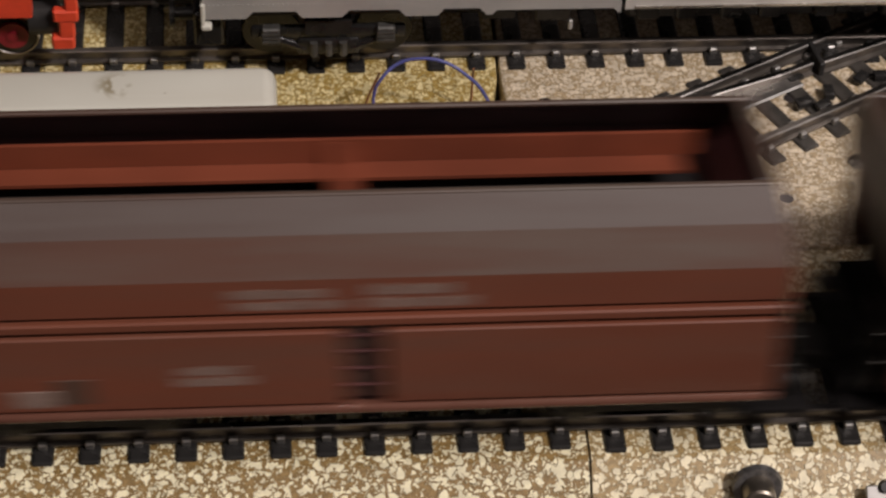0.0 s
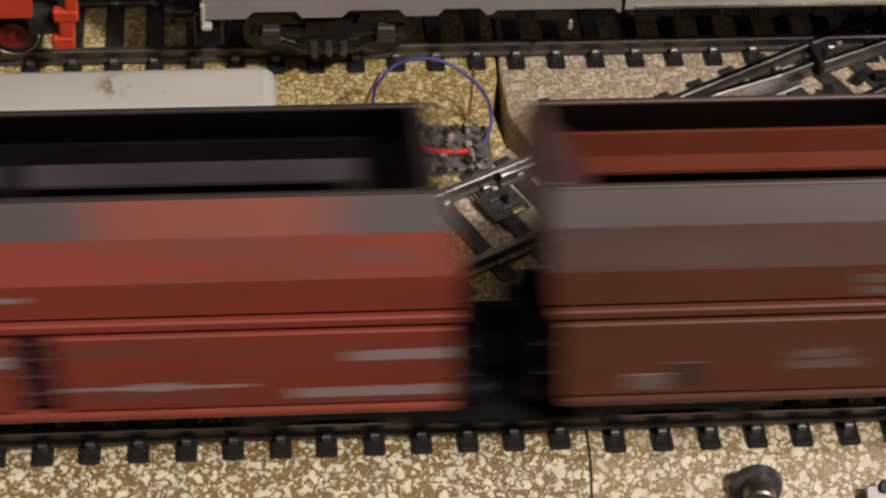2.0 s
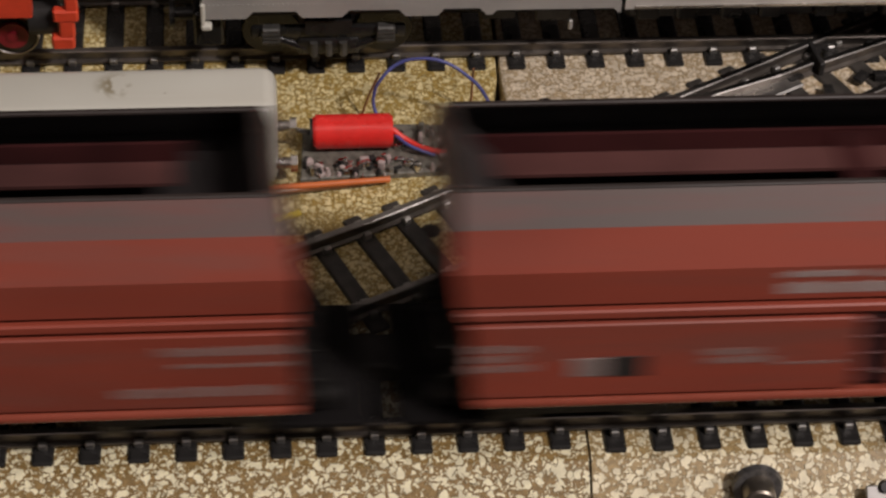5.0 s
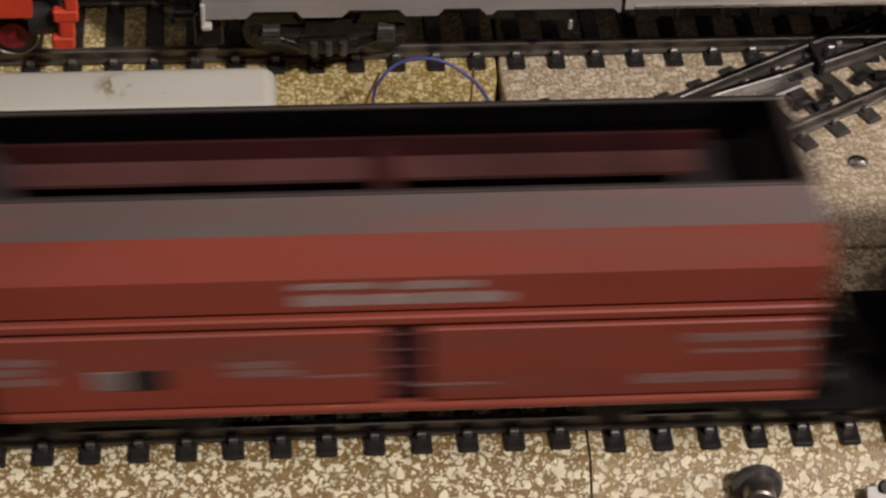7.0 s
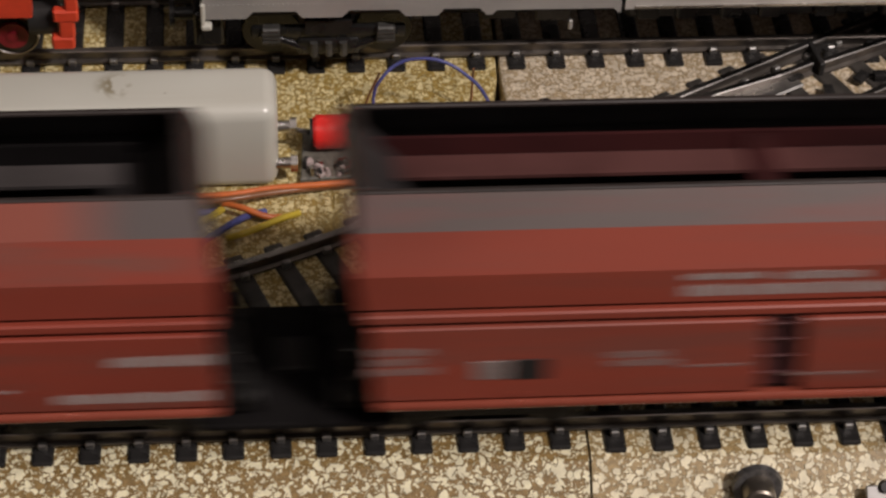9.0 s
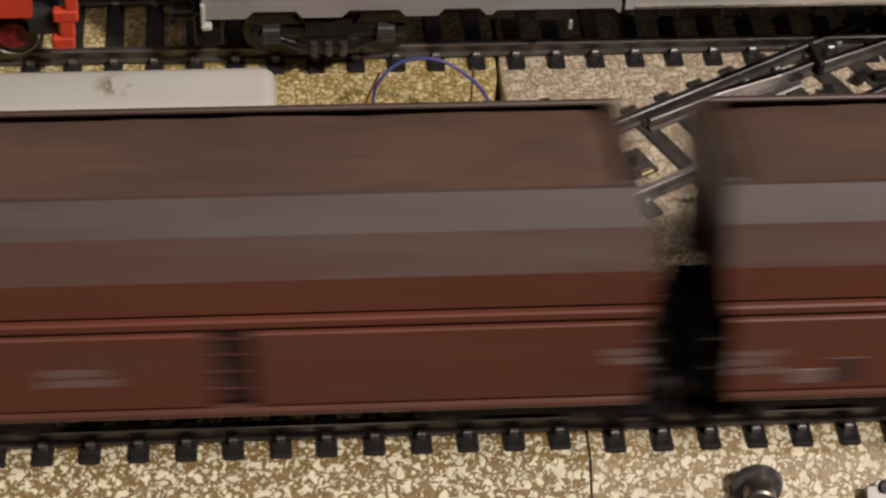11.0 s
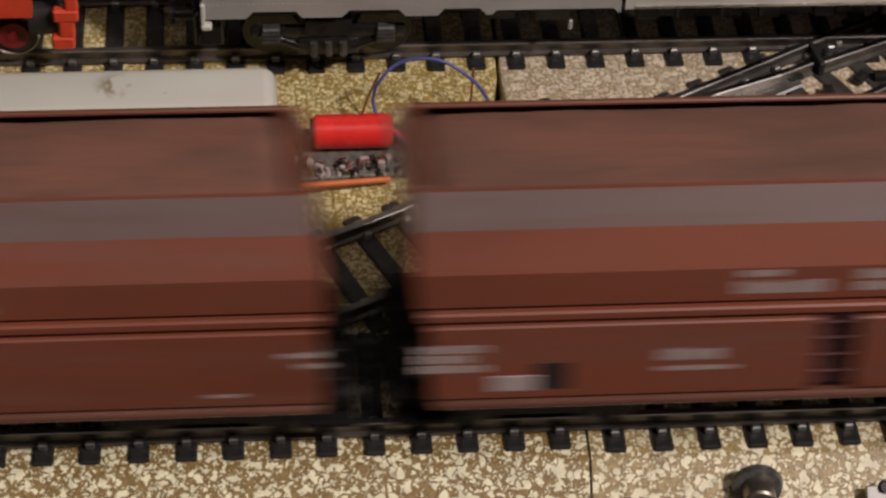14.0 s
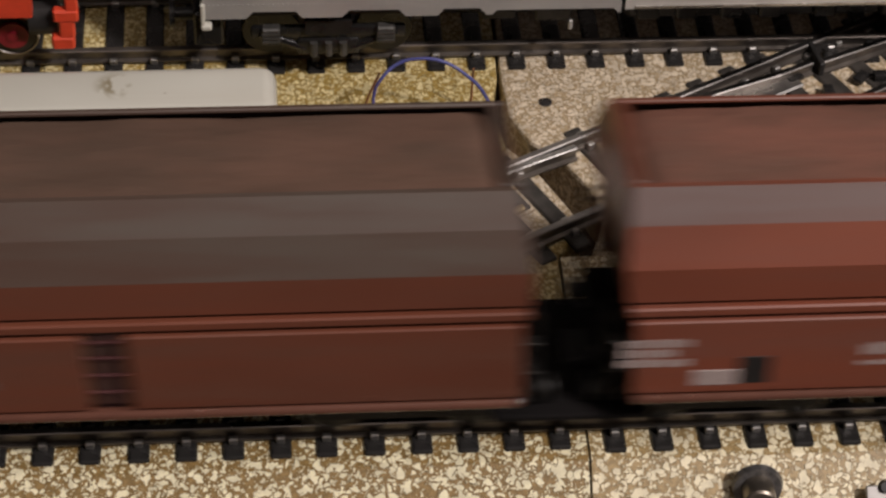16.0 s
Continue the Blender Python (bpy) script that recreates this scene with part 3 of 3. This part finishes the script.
open_brown = wagon("weathered brown hopper wagon, empty, with orange inside", 61.6, BROWN, BROWN_TOP, RED_BROWN_DIRTY, BROWN_DARK, INNER_MAROON, INNER_ORANGE, False, MARKS_OLD, PLATES_OLD, 5.9, FADED_PRINT)
open_red = wagon("red hopper wagon with coal-dusted top and dark inside, empty", 61.0, RED, GREY_DUST, RED, SOOTY_RIM, MATT_BLACK, INNER_DULLRED, False, MARKS_RED, PLATES_RED, 9.2, WHITE_PRINT, saddle_top=INNER_DARKRED, wall_depth=3.1, floor_edge=1.4, shaded_end=16.0)
open_patchy = wagon("red hopper wagon with patchy coal dust and dark inside, empty", 61.0, RED, PATCHY, RED, SOOTY_RIM, MATT_BLACK, INNER_DULLRED, False, MARKS_RED, PLATES_RED, 9.2, WHITE_PRINT, saddle_top=INNER_DARKRED, wall_depth=3.1, floor_edge=1.4, shaded_end=16.0)
open_bright = wagon("bright red hopper wagon with black inside, empty", 61.0, RED_BRIGHT, PATCHY, RED_BRIGHT, SOOTY_RIM, MATT_BLACK, INNER_GREY, False, MARKS_BRIGHT, PLATES_BRIGHT, 9.2, WHITE_PRINT, saddle_top=DEEP_BLACK, wall_depth=3.3, floor_edge=1.6)
full_brown = wagon("weathered brown hopper wagon filled with brown load", 60.7, BROWN, BROWN_TOP, RED_BROWN_DIRTY, BROWN_DARK, INNER_MAROON, MATT_BLACK, True, MARKS_FEW, PLATES_OLD, 3.4, FADED_PRINT)
full_red = wagon("red-brown lettered hopper wagon filled with brown load", 60.7, RED_BROWN, RED_BROWN_TOP, RED_BROWN, RED_BROWN_DIRTY, INNER_MAROON, MATT_BLACK, True, MARKS_NEW, PLATES_NEW, 3.4, WHITE_PRINT)
full_dark = wagon("dark dirty brown hopper wagon filled with brown load", 60.7, BROWN_DARK, BROWN_DARK, RED_BROWN_DIRTY, BROWN_DARK, INNER_MAROON, MATT_BLACK, True, MARKS_FEW[:1], [], 9.5, FADED_PRINT)
HERE = Matrix.Identity(4)
TRAIN = [(open_brown, 118.5)] + [(copy_thing(open_brown, HERE), s) for s in (-19.3, -156.4, -291.8)]
TRAIN += [(open_bright, -426.2), (open_red, -569.8)]
TRAIN += [(copy_thing(open_red, HERE), s) for s in (-711.6, -854.7, -997.8, -1140.9, -1282.8, -1566.9)] + [(open_patchy, -1422.6)]
TRAIN += [(copy_thing(open_bright, HERE), -1707.1), (full_brown, -1837.4)]
TRAIN += [(copy_thing(full_brown, HERE), s) for s in (-1967.6, -2099.6, -2233.0)]
TRAIN += [(full_red, -2363.8)] + [(copy_thing(full_red, HERE), s) for s in (-2496.8, -2629.9)] + [(full_dark, -2763.6)]

# ---- cream box between the tracks ----
b = thing("cover_box", "cream plastic equipment cover with rounded edges and a stain", "plastic cover")
part("housing", box(bmesh.new(), -150, -26.6, 15.3, 28.0, 0, 17.6, 2.6, 4), CREAM, b, smooth=True)
for y, z in ((24.2, 6.5), (17.4, 4.2)):
    bm = rod(bmesh.new(), (-27, y, z), (-23.6, y, z), 1.0, sides=12)
    rod(bm, (-24.6, y, z), (-23.4, y, z), 1.6, sides=6)
    part("terminal", bm, CHROME, b, "bright screw terminal", smooth=True)

# ---- capacitor, circuit board and wires ----
c = thing("capacitor", "red sleeved cylindrical capacitor lying on the circuit board", "capacitor")
bm = rod(bmesh.new(), (-20.6, 25.0, 4.3), (-7.0, 25.0, 4.3), 3.0, sides=28)
bmesh.ops.bevel(bm, geom=[e for e in bm.edges if any(len(f.verts) > 4 for f in e.link_faces)], offset=0.0004, segments=2, affect="EDGES")
part("sleeve", bm, RED_PLASTIC, c, smooth=True)
part("end_cap", rod(bmesh.new(), (-21.1, 25.0, 4.3), (-20.4, 25.0, 4.3), 2.4, sides=20), BLACK, c, "black rubber end cap")
part("lead", rod(bmesh.new(), (-23.8, 24.4, 5.6), (-20.8, 25.0, 4.3), 0.4, sides=8), CHROME, c, "bent bright lead")

board = thing("circuit_board", "dusty grey circuit board crowded with small parts", "circuit board")
part("plate", slab(bmesh.new(), [(-23.0, 16.6), (9.9, 18.5), (10.1, 29.3), (-5.2, 30.4), (-22.3, 29.1)], 0, 1.2, 0.2, 1), CIRCUIT, board)
rng = random.Random(11)
for k in range(130):
    x, y = rng.uniform(-22, 9), rng.uniform(17.4, 29)
    if y > 20.8 and x < -6.2:
        y = rng.uniform(16.8, 20.8)
    sx, sy, h = rng.uniform(0.25, 0.9), rng.uniform(0.25, 0.65), rng.uniform(0.4, 1.7)
    bm = box(bmesh.new(), -sx, sx, -sy, sy, 0, h, 0.22, 2) if k % 3 else rod(bmesh.new(), (0, 0, 0), (0, 0, h), sy, sy * 0.5, 10)
    part("component", bm, (CHROME, CIRCUIT, WHITE_PRINT, BLACK, CHROME)[k % 5], board, smooth=True, at=pose(x * MM, y * MM, 1.15 * MM, 0, 0, rng.uniform(0, 180)))

wire("wire", [(-78.6, 17.5, 3), (-71.0, 15.2, 4), (-63.5, 14.1, 5), (-58.7, 13.9, 4.5), (-54.1, 13.5, 3), (-45.8, 12.5, 2), (-35.5, 12.3, 2), (-27.9, 13.6, 2), (-20.3, 14.2, 2), (-7.9, 15.7, 1.5)], 0.55, WIRE["orange"], "orange insulated wire along the cream cover")
wire("wire", [(-67.2, 13.4, 1), (-58.8, 11.8, 1.6), (-44.8, 9.7, 2.3), (-35.4, 10.0, 3.0), (-26.0, 13.2, 1.6), (-12.7, 15.6, 0.8)], 0.55, WIRE["brown"], "brown insulated wire lying on the ballast")
wire("wire", [(-58.8, 10.3, 0.6), (-55.0, 8.8, 1.0), (-45.7, 8.5, 1.4), (-40.1, 8.8, 1.2), (-36.4, 9.6, 0.8)], 0.6, WIRE["blue"], "blue insulated wire lying on the ballast")
wire("wire", [(-40.1, 1.9, 0.7), (-36.9, 3.6, 1.6), (-32.2, 7.6, 1.3), (-29.0, 9.4, 0.7)], 0.6, WIRE["blue"], "short blue wire end on the ballast")
wire("wire", [(-51.2, 6.0, 0.7), (-42.9, 4.8, 1.6), (-38.7, 5.8, 2.6), (-36.2, 9.6, 1.2)], 0.65, WIRE["yellow"], "yellow insulated wire crossing the others")
wire("wire", [(-35.5, 3.1, 0.7), (-32.7, 3.2, 1.6), (-26.2, 7.0, 1.3), (-23.4, 8.8, 0.7)], 0.6, WIRE["yellow"], "short yellow wire on the ballast")
wire("wire", [(-36.0, 9.9, 2.3), (-32.6, 8.2, 2.6), (-29.0, 7.2, 1.6), (-26.2, 7.8, 0.7)], 0.55, WIRE["orange"], "orange wire end bent over the others")
wire("wire", [(0.1, 21.1, 1.8), (-4.7, 22.7, 3.2), (-7.8, 26.3, 4.2), (-9.8, 29.6, 5), (-9.9, 30.6, 8), (-8.6, 31.0, 11), (-5.8, 32.3, 13), (-1.9, 32.3, 14), (2.0, 31.9, 13.5), (5.8, 30.7, 11.5), (8.9, 30.0, 8), (10.3, 28.7, 4), (9.7, 26.0, 2.5), (7.5, 22.3, 1.6)], 0.31, WIRE["blue"], "thin blue wire standing up in a loop")
wire("wire", [(-7.0, 25.0, 4.5), (-4.7, 24.0, 3), (-0.8, 22.1, 2.2), (6.7, 21.9, 1.8)], 0.55, WIRE["red"], "red wire from the capacitor across the board")
wire("wire", [(7.4, 34.2, 10), (7.4, 34.7, 6), (7.1, 33.4, 2), (6.4, 31.3, 0.3)], 0.22, WIRE["brown"], "thin brown wire standing on the ballast")
wire("wire", [(-8.8, 34.7, 9), (-10.6, 34.6, 4), (-11.8, 33.9, 0.3)], 0.22, WIRE["brown"], "thin brown wire leaning by the capacitor")
wire("cable", [(28.4, 6.0, 0.7), (30.3, 1.0, 0.7), (31.2, -3.0, 0.7), (31.3, -8.3, 0.7)], 0.9, BLACK, "short black cable on the ballast beside the track")

# ---- turnout fittings ----
d30 = math.atan(0.54)
rail_part([(10.6, 14.8), (17.4, 18.2), (24.2, 21.4)], 0.0, branch, CLIP).name = "switch_blade"
rail_part([(37.9, 28.3), (50.5, 34.8), (63.1, 39.8), (69.4, 42.9)], 0.0, branch).name = "check_rail"
rail_part([(71.3, 43.0), (103.3, 57.2)], 0.0, branch).name = "frog_rail"
part("insulating_joint", box(bmesh.new(), -0.5, 0.5, -3.4, 3.4, 0.4, 3.2, 0.15), BLACK, branch, at=pose(70.7 * MM, 45.1 * MM, 0, 0, 0, 10))
ob = part("chair_plate", box(bmesh.new(), -9, 9, -2.0, 2.0, 0.62, 1.25, 0.3), CLIP, branch, "dull metal plate", at=pose(58.8 * MM, 36.2 * MM, 0, 0, 0, 28))
rng = random.Random(5)
for k in range(16):
    x = rng.uniform(66, 92)
    m = pose(x * MM, (branch_y(x) + rng.uniform(-7, 9)) * MM, 0.5 * MM, 0, 0, rng.uniform(0, 90))
    part("rail_chair", box(bmesh.new(), -1.6, 1.6, -1.0, 1.0, 0, rng.uniform(0.8, 1.6), 0.4, 2), SLEEPER, branch, at=m, smooth=True)
for x, y, r, h in ((73.4, 18.7, 1.75, 0.7), (53.2, -5.4, 1.2, 0.5)):
    t = thing("screw", "domed grey steel screw sunk in the ballast bed", "screw", "screws in the ballast", at=pose(x * MM, y * MM, 0))
    bm = rod(bmesh.new(), (0, 0, -1), (0, 0, h * 0.5), r, sides=20)
    rod(bm, (0, 0, h * 0.5), (0, 0, h), r, r * 0.55, sides=20)
    part("head", bm, CHROME, t, smooth=True)
    # slot is a dark strip laid on the head for the shade of a groove
    part("slot", box(bmesh.new(), -r * 0.5, r * 0.5, -0.14, 0.14, h, h + 0.02), MATT_BLACK, t)
for x, y, a in ((31.4, 25.3, 20), (34.2, 15.3, 28), (10.7, 8.2, 60), (50.2, 36.4, 30)):
    t = thing("track_clip", "small bright metal clip on the turnout sleepers", "clip", "clips on the turnout", at=pose(x * MM, y * MM, 0.6 * MM, 0, 0, a))
    part("tongue", box(bmesh.new(), -1.3, 1.3, -0.45, 0.45, 0, 0.5, 0.12), CHROME, t)
    part("stud", rod(bmesh.new(), (-0.8, 0, 0.4), (-0.8, 0, 1.3), 0.45, 0.3, 10), IRON, t)

BRASS = plain("worn_brass", (0.55, 0.44, 0.24), 0.35, 0.9, 0.7)
for x, y, a in ((33.9, 18.0, 28), (11.0, 9.3, 30)):
    t = thing("point_lever", "dark metal point lever with a brass block between the rails", "point lever", "point levers of the turnout", at=pose(x * MM, y * MM, 0.62 * MM, 0, 0, a))
    bm = box(bmesh.new(), -3.9, 3.4, -2.9, 3.6, 0, 0.7, 0.25, 2)
    box(bm, -2.2, 2.2, -1.5, -1.1, 0.6, 1.3, 0.1), box(bm, -2.2, 2.2, 1.1, 1.5, 0.6, 1.3, 0.1)
    part("plate", bm, DULL_IRON, t, smooth=True)
    part("block", box(bmesh.new(), -0.4, 2.2, -3.1, -1.9, 0, 1.1, 0.2), BRASS, t, "worn brass block")
    part("stud", rod(bmesh.new(), (0.4, 0.2, 0.6), (0.4, 0.2, 2.4), 0.55, 0.45, 12), BLACK, t)
    part("blade", box(bmesh.new(), -3.4, -3.0, -5.2, 5.2, 0, 0.5, 0.08), MATT_BLACK, t, "narrow dark tie bar")

# ---- peg and bracket on the front shoulder ----
peg = thing("metal_peg", "dull bronze tubular peg with a washer in the front shoulder", "peg", at=look((43.8 * MM, -52.4 * MM, -1.6 * MM), (43.9 * MM, -51.4 * MM, -1.85 * MM)))
part("washer", rod(bmesh.new(), (0, 0, -1.6), (0, 0, -0.6), 3.9, 3.6, 28), WORN_IRON, peg, smooth=True)
bm = bmesh.new()
pr = [(2.5, -1), (2.5, 3.2), (2.2, 3.5), (1.4, 3.5), (1.3, 3.2), (1.3, -0.5)]
rings = [[bm.verts.new((r * math.cos(2 * math.pi * i / 28) * MM, r * math.sin(2 * math.pi * i / 28) * MM, z * MM)) for i in range(28)] for r, z in pr]
for u, v in zip(rings, rings[1:]):
    for i in range(28):
        bm.faces.new((u[i], u[(i + 1) % 28], v[(i + 1) % 28], v[i]))
bm.faces.new(rings[-1])
bmesh.ops.recalc_face_normals(bm, faces=bm.faces[:])
part("tube", bm, plain("old_bronze", (0.26, 0.23, 0.19), 0.4, 0.85, 0.7), peg, smooth=True)
br = thing("metal_bracket", "silvery bracket with a dark screw at the foot of the shoulder", "bracket", at=pose(64.5 * MM, -52.3 * MM, -2.6 * MM, 40, 0, 1))
part("plate", box(bmesh.new(), -4.0, 9, -2.6, 0.9, -0.5, 0.3, 0.15), SILVER, br)
part("screw_head", rod(bmesh.new(), (-1.2, 0.6, 0.2), (-1.2, 0.6, 1.1), 1.1, 0.8, 14), BLACK, br, smooth=True)
part("bar", box(bmesh.new(), -22, 9, -3.4, -2.9, -0.6, 0.2), BLACK, br)


# ---- parked coaches and locomotive on the rear track ----
def skirt_body(bm, x0, x1, low, cuts):
    """A coach side wall whose lower edge is cut away over the bogies; cuts are (from, to, depth)."""
    pts = [(x0, low)]
    for a, b, d in cuts:
        pts += [(a, low), (a + d, low + d * 1.2), (b - d, low + d * 1.2), (b, low)]
    pts += [(x1, low), (x1, 46), (x0, 46)]
    f = [bm.verts.new((x * MM, 41.5 * MM, z * MM)) for x, z in pts]
    k = [bm.verts.new((x * MM, 42.6 * MM, z * MM)) for x, z in pts]
    bm.faces.new(f), bm.faces.new(k[::-1])
    for i in range(len(pts)):
        j = (i + 1) % len(pts)
        bm.faces.new((f[i], k[i], k[j], f[j]))
    bmesh.ops.recalc_face_normals(bm, faces=bm.faces[:])
    return bm


def bogie_part(parent, xc):
    bm = box(bmesh.new(), xc - 13.5, xc + 13.5, 43.6, 45.0, 9.6, 12.2, 0.5, 2)
    box(bm, xc - 5.5, xc + 5.5, 43.2, 44.8, 6.4, 9.8, 0.5, 2)
    for a, b in (((-12, 11), (-4, 7.6)), ((12, 11), (4, 7.6))):
        rod(bm, (xc + a[0], 43.8, a[1]), (xc + b[0], 43.8, b[1]), 0.8, sides=8)
    box(bm, xc - 4, xc + 4, 43, 73, 11, 14)
    bogie = part("bogie", bm, SOOTY_BLACK, parent, "black coach bogie", smooth=True)
    for dx in (-10, 10):
        bm = box(bmesh.new(), xc + dx - 1.6, xc + dx + 1.6, 42.6, 44.6, 9.0, 12.6, 0.3)
        for q in (-0.7, 0.1, 0.9):
            box(bm, xc + dx - 1.5, xc + dx + 1.5, 42.4, 42.7, 10.6 + q - 0.2, 10.6 + q + 0.2)
        part("axle_box", bm, DULL_IRON, bogie, "grey-black axle box")
        bm = rod(bmesh.new(), (xc + dx, 48, 7.8), (xc + dx, 68, 7.8), 0.9)
        for y in (49.6, 66.8):
            rod(bm, (xc + dx, y - 1, 7.8), (xc + dx, y + 1, 7.8), 5.0, sides=24)
        part("wheelset", bm, SOOTY_BLACK, bogie, smooth=True)
    for q in (-1.6, 0, 1.6):
        part("spring", rod(bmesh.new(), (xc + q * 1.6, 43.0, 6.6), (xc + q * 1.6, 43.0, 9.4), 0.7, sides=10), DULL_IRON, bogie)


def coach(label, x0, x1, low, paint_mat, cuts, bogies):
    co = thing("passenger_coach", label, "coach", "parked coaches")
    part("side_wall", skirt_body(bmesh.new(), x0, x1, low, cuts), paint_mat, co)
    part("body", box(bmesh.new(), x0, x1, 42.8, 75, 19, 47, 1.0), paint_mat, co)
    part("floor", box(bmesh.new(), x0 + 1, x1 - 1, 43, 74, 15.5, 18.8), BLACK, co)
    bm = bmesh.new()
    for row in (low + 3.1, low + 4.3):
        x = x0 + 1
        while x < min(x1, 110) - 1:
            bmesh.ops.create_icosphere(bm, subdivisions=1, radius=0.16 * MM, matrix=Matrix.Translation((x * MM, 41.5 * MM, row * MM)))
            x += 0.85
    tagged(part("rivets", bm, paint_mat, co, "rows of tiny rivets"), kind="stuff")
    for xc in bogies:
        bogie_part(co, xc)
    return co


g = coach("silver-grey riveted passenger coach parked on the rear track", -38.9, 33.5, 16.0, SILVER, [(-31.5, -21.8, 1.2), (-15, -4, 1.2), (1.5, 10, 1.2), (11, 33, 0.8)], [-17.3])
part("end_step", box(box(bmesh.new(), -39.3, -38.5, 40.9, 42.6, 14.6, 19.5, 0.2), -39.3, -37.4, 40.7, 42.6, 14.0, 15.2, 0.3), CREAM, g, "small pale end step")
part("buffer_beam", box(bmesh.new(), -40.6, -35.5, 43.4, 73, 8.6, 15.8, 0.4), SOOTY_BLACK, g)
for y in (48.5, 67.0):
    bm = rod(bmesh.new(), (-40.8, y, 12.0), (-44.2, y, 12.0), 1.2, sides=14)
    rod(bm, (-44.0, y, 12.0), (-44.8, y, 12.0), 2.6, sides=18)
    part("buffer", bm, SOOTY_BLACK, g, smooth=True)
part("gangway", box(bmesh.new(), -41.6, -38.7, 49, 68, 16, 44, 0.3), BLACK, g)
part("coupling", box(bmesh.new(), -48, -38, 56, 59.5, 8, 11, 0.6), BLACK, g)
bm = box(bmesh.new(), 4, 31, 50, 70, 9, 15.6, 1.0)
box(bm, 10, 16, 47.5, 51, 10, 15, 0.4), box(bm, 19.5, 26, 48, 51, 9, 15, 0.4)
part("battery_box", bm, SOOTY_BLACK, g)
part("bracket", box(bmesh.new(), 24.8, 25.6, 43.6, 44.6, 10.6, 12.6, 0.2), SILVER, g, "pale bracket")
g = coach("pale silver passenger coach parked on the rear track", 34.2, 190, 16.6, SILVER_PALE, [], [120, 170])
bm = box(bmesh.new(), 36, 100, 50, 71, 7.4, 15.6, 1.0)
for x in (38, 45, 53, 60, 70, 82):
    box(bm, x, x + 4, 48.4, 51, 8.5, 14.5, 0.4)
part("underfloor_gear", bm, SOOTY_BLACK, g)
part("gangway", box(bmesh.new(), 33.0, 34.4, 48, 69, 17, 44, 0.2), BLACK, g)
for z in (17.0, 19.6):
    part("trim_strip", box(bmesh.new(), 36, 188, 41.2, 41.6, z, z + 0.35), CHROME, g, "bright trim strip")

lo = thing("locomotive", "red and black model locomotive on the rear track", "locomotive")
part("boiler_block", box(bmesh.new(), -150, -64, 46, 71, 17, 46, 2.0, 2), BLACK, lo)
part("frame", sweep(bmesh.new(), [(43.4, 15.6), (46, 15.6), (46, 22), (44.0, 22), (43.4, 21)], -150, -68), SIGNAL_RED, lo, "red running-board frame")
part("cylinder", rod(bmesh.new(), (-69, 48, 12.6), (-64.0, 48, 12.6), 3.4, sides=20), BLACK, lo, smooth=True)
bm = box(bmesh.new(), -65.2, -61.2, 43.4, 45.6, 8.3, 11.0, 0.4)
box(bm, -63.8, -61.0, 43.6, 45.2, 10.6, 14.6, 0.4), box(bm, -64.6, -60.2, 43.4, 45.4, 14.2, 16.8, 0.4), box(bm, -62.4, -60.2, 43.6, 45.4, 16.4, 24, 0.3)
part("step_guard", bm, SIGNAL_RED, lo, "orange-red step and guard iron")
for x in (-72.2, -89.6):
    bm = bmesh.new()
    for y0, y1, r in ((48.2, 50.6, 4.7), (47.9, 48.3, 4.2)):
        rod(bm, (x, y0, 8.6), (x, y1, 8.6), r, sides=32)
    wh = part("wheel", bm, SOOTY_BLACK, lo, "black wheel with a red hub", smooth=True)
    bm = bmesh.new()
    for i in range(32):
        a0, a1 = 2 * math.pi * i / 32, 2 * math.pi * (i + 1) / 32
        rod(bm, (x + 4.4 * math.cos(a0), 47.8, 8.6 + 4.4 * math.sin(a0)), (x + 4.4 * math.cos(a1), 47.8, 8.6 + 4.4 * math.sin(a1)), 0.28, sides=6)
    part("tyre", bm, STEEL, wh, "bright steel tyre")
    part("hub", rod(bmesh.new(), (x, 47.2, 8.6), (x, 48, 8.6), 2.7, sides=20), WHEEL_RED, wh)
    part("axle_cap", rod(bmesh.new(), (x, 46.9, 8.6), (x, 47.3, 8.6), 1.0, sides=16), WHEEL_RED, wh)

# ---- the train runs ----
def run(t):
    u = t / 16.0
    return max(0.0, 2.5 - 5.0 * t) - 18.0 * max(0.0, t - 15.5) ** 2 + 2997.68 * u - 1646.63 * u ** 2 + 9688.37 * u ** 3 - 23113.76 * u ** 4 + 22986.84 * u ** 5 - 8197.04 * u ** 6


def motions():
    for w, s in TRAIN:
        walk(w, [(t, TRACK_NEAR @ pose((s + run(t)) * MM, 0, 0)) for t in [0, 0.5] + list(range(1, 16)) + [15.5, 16]])


motions()
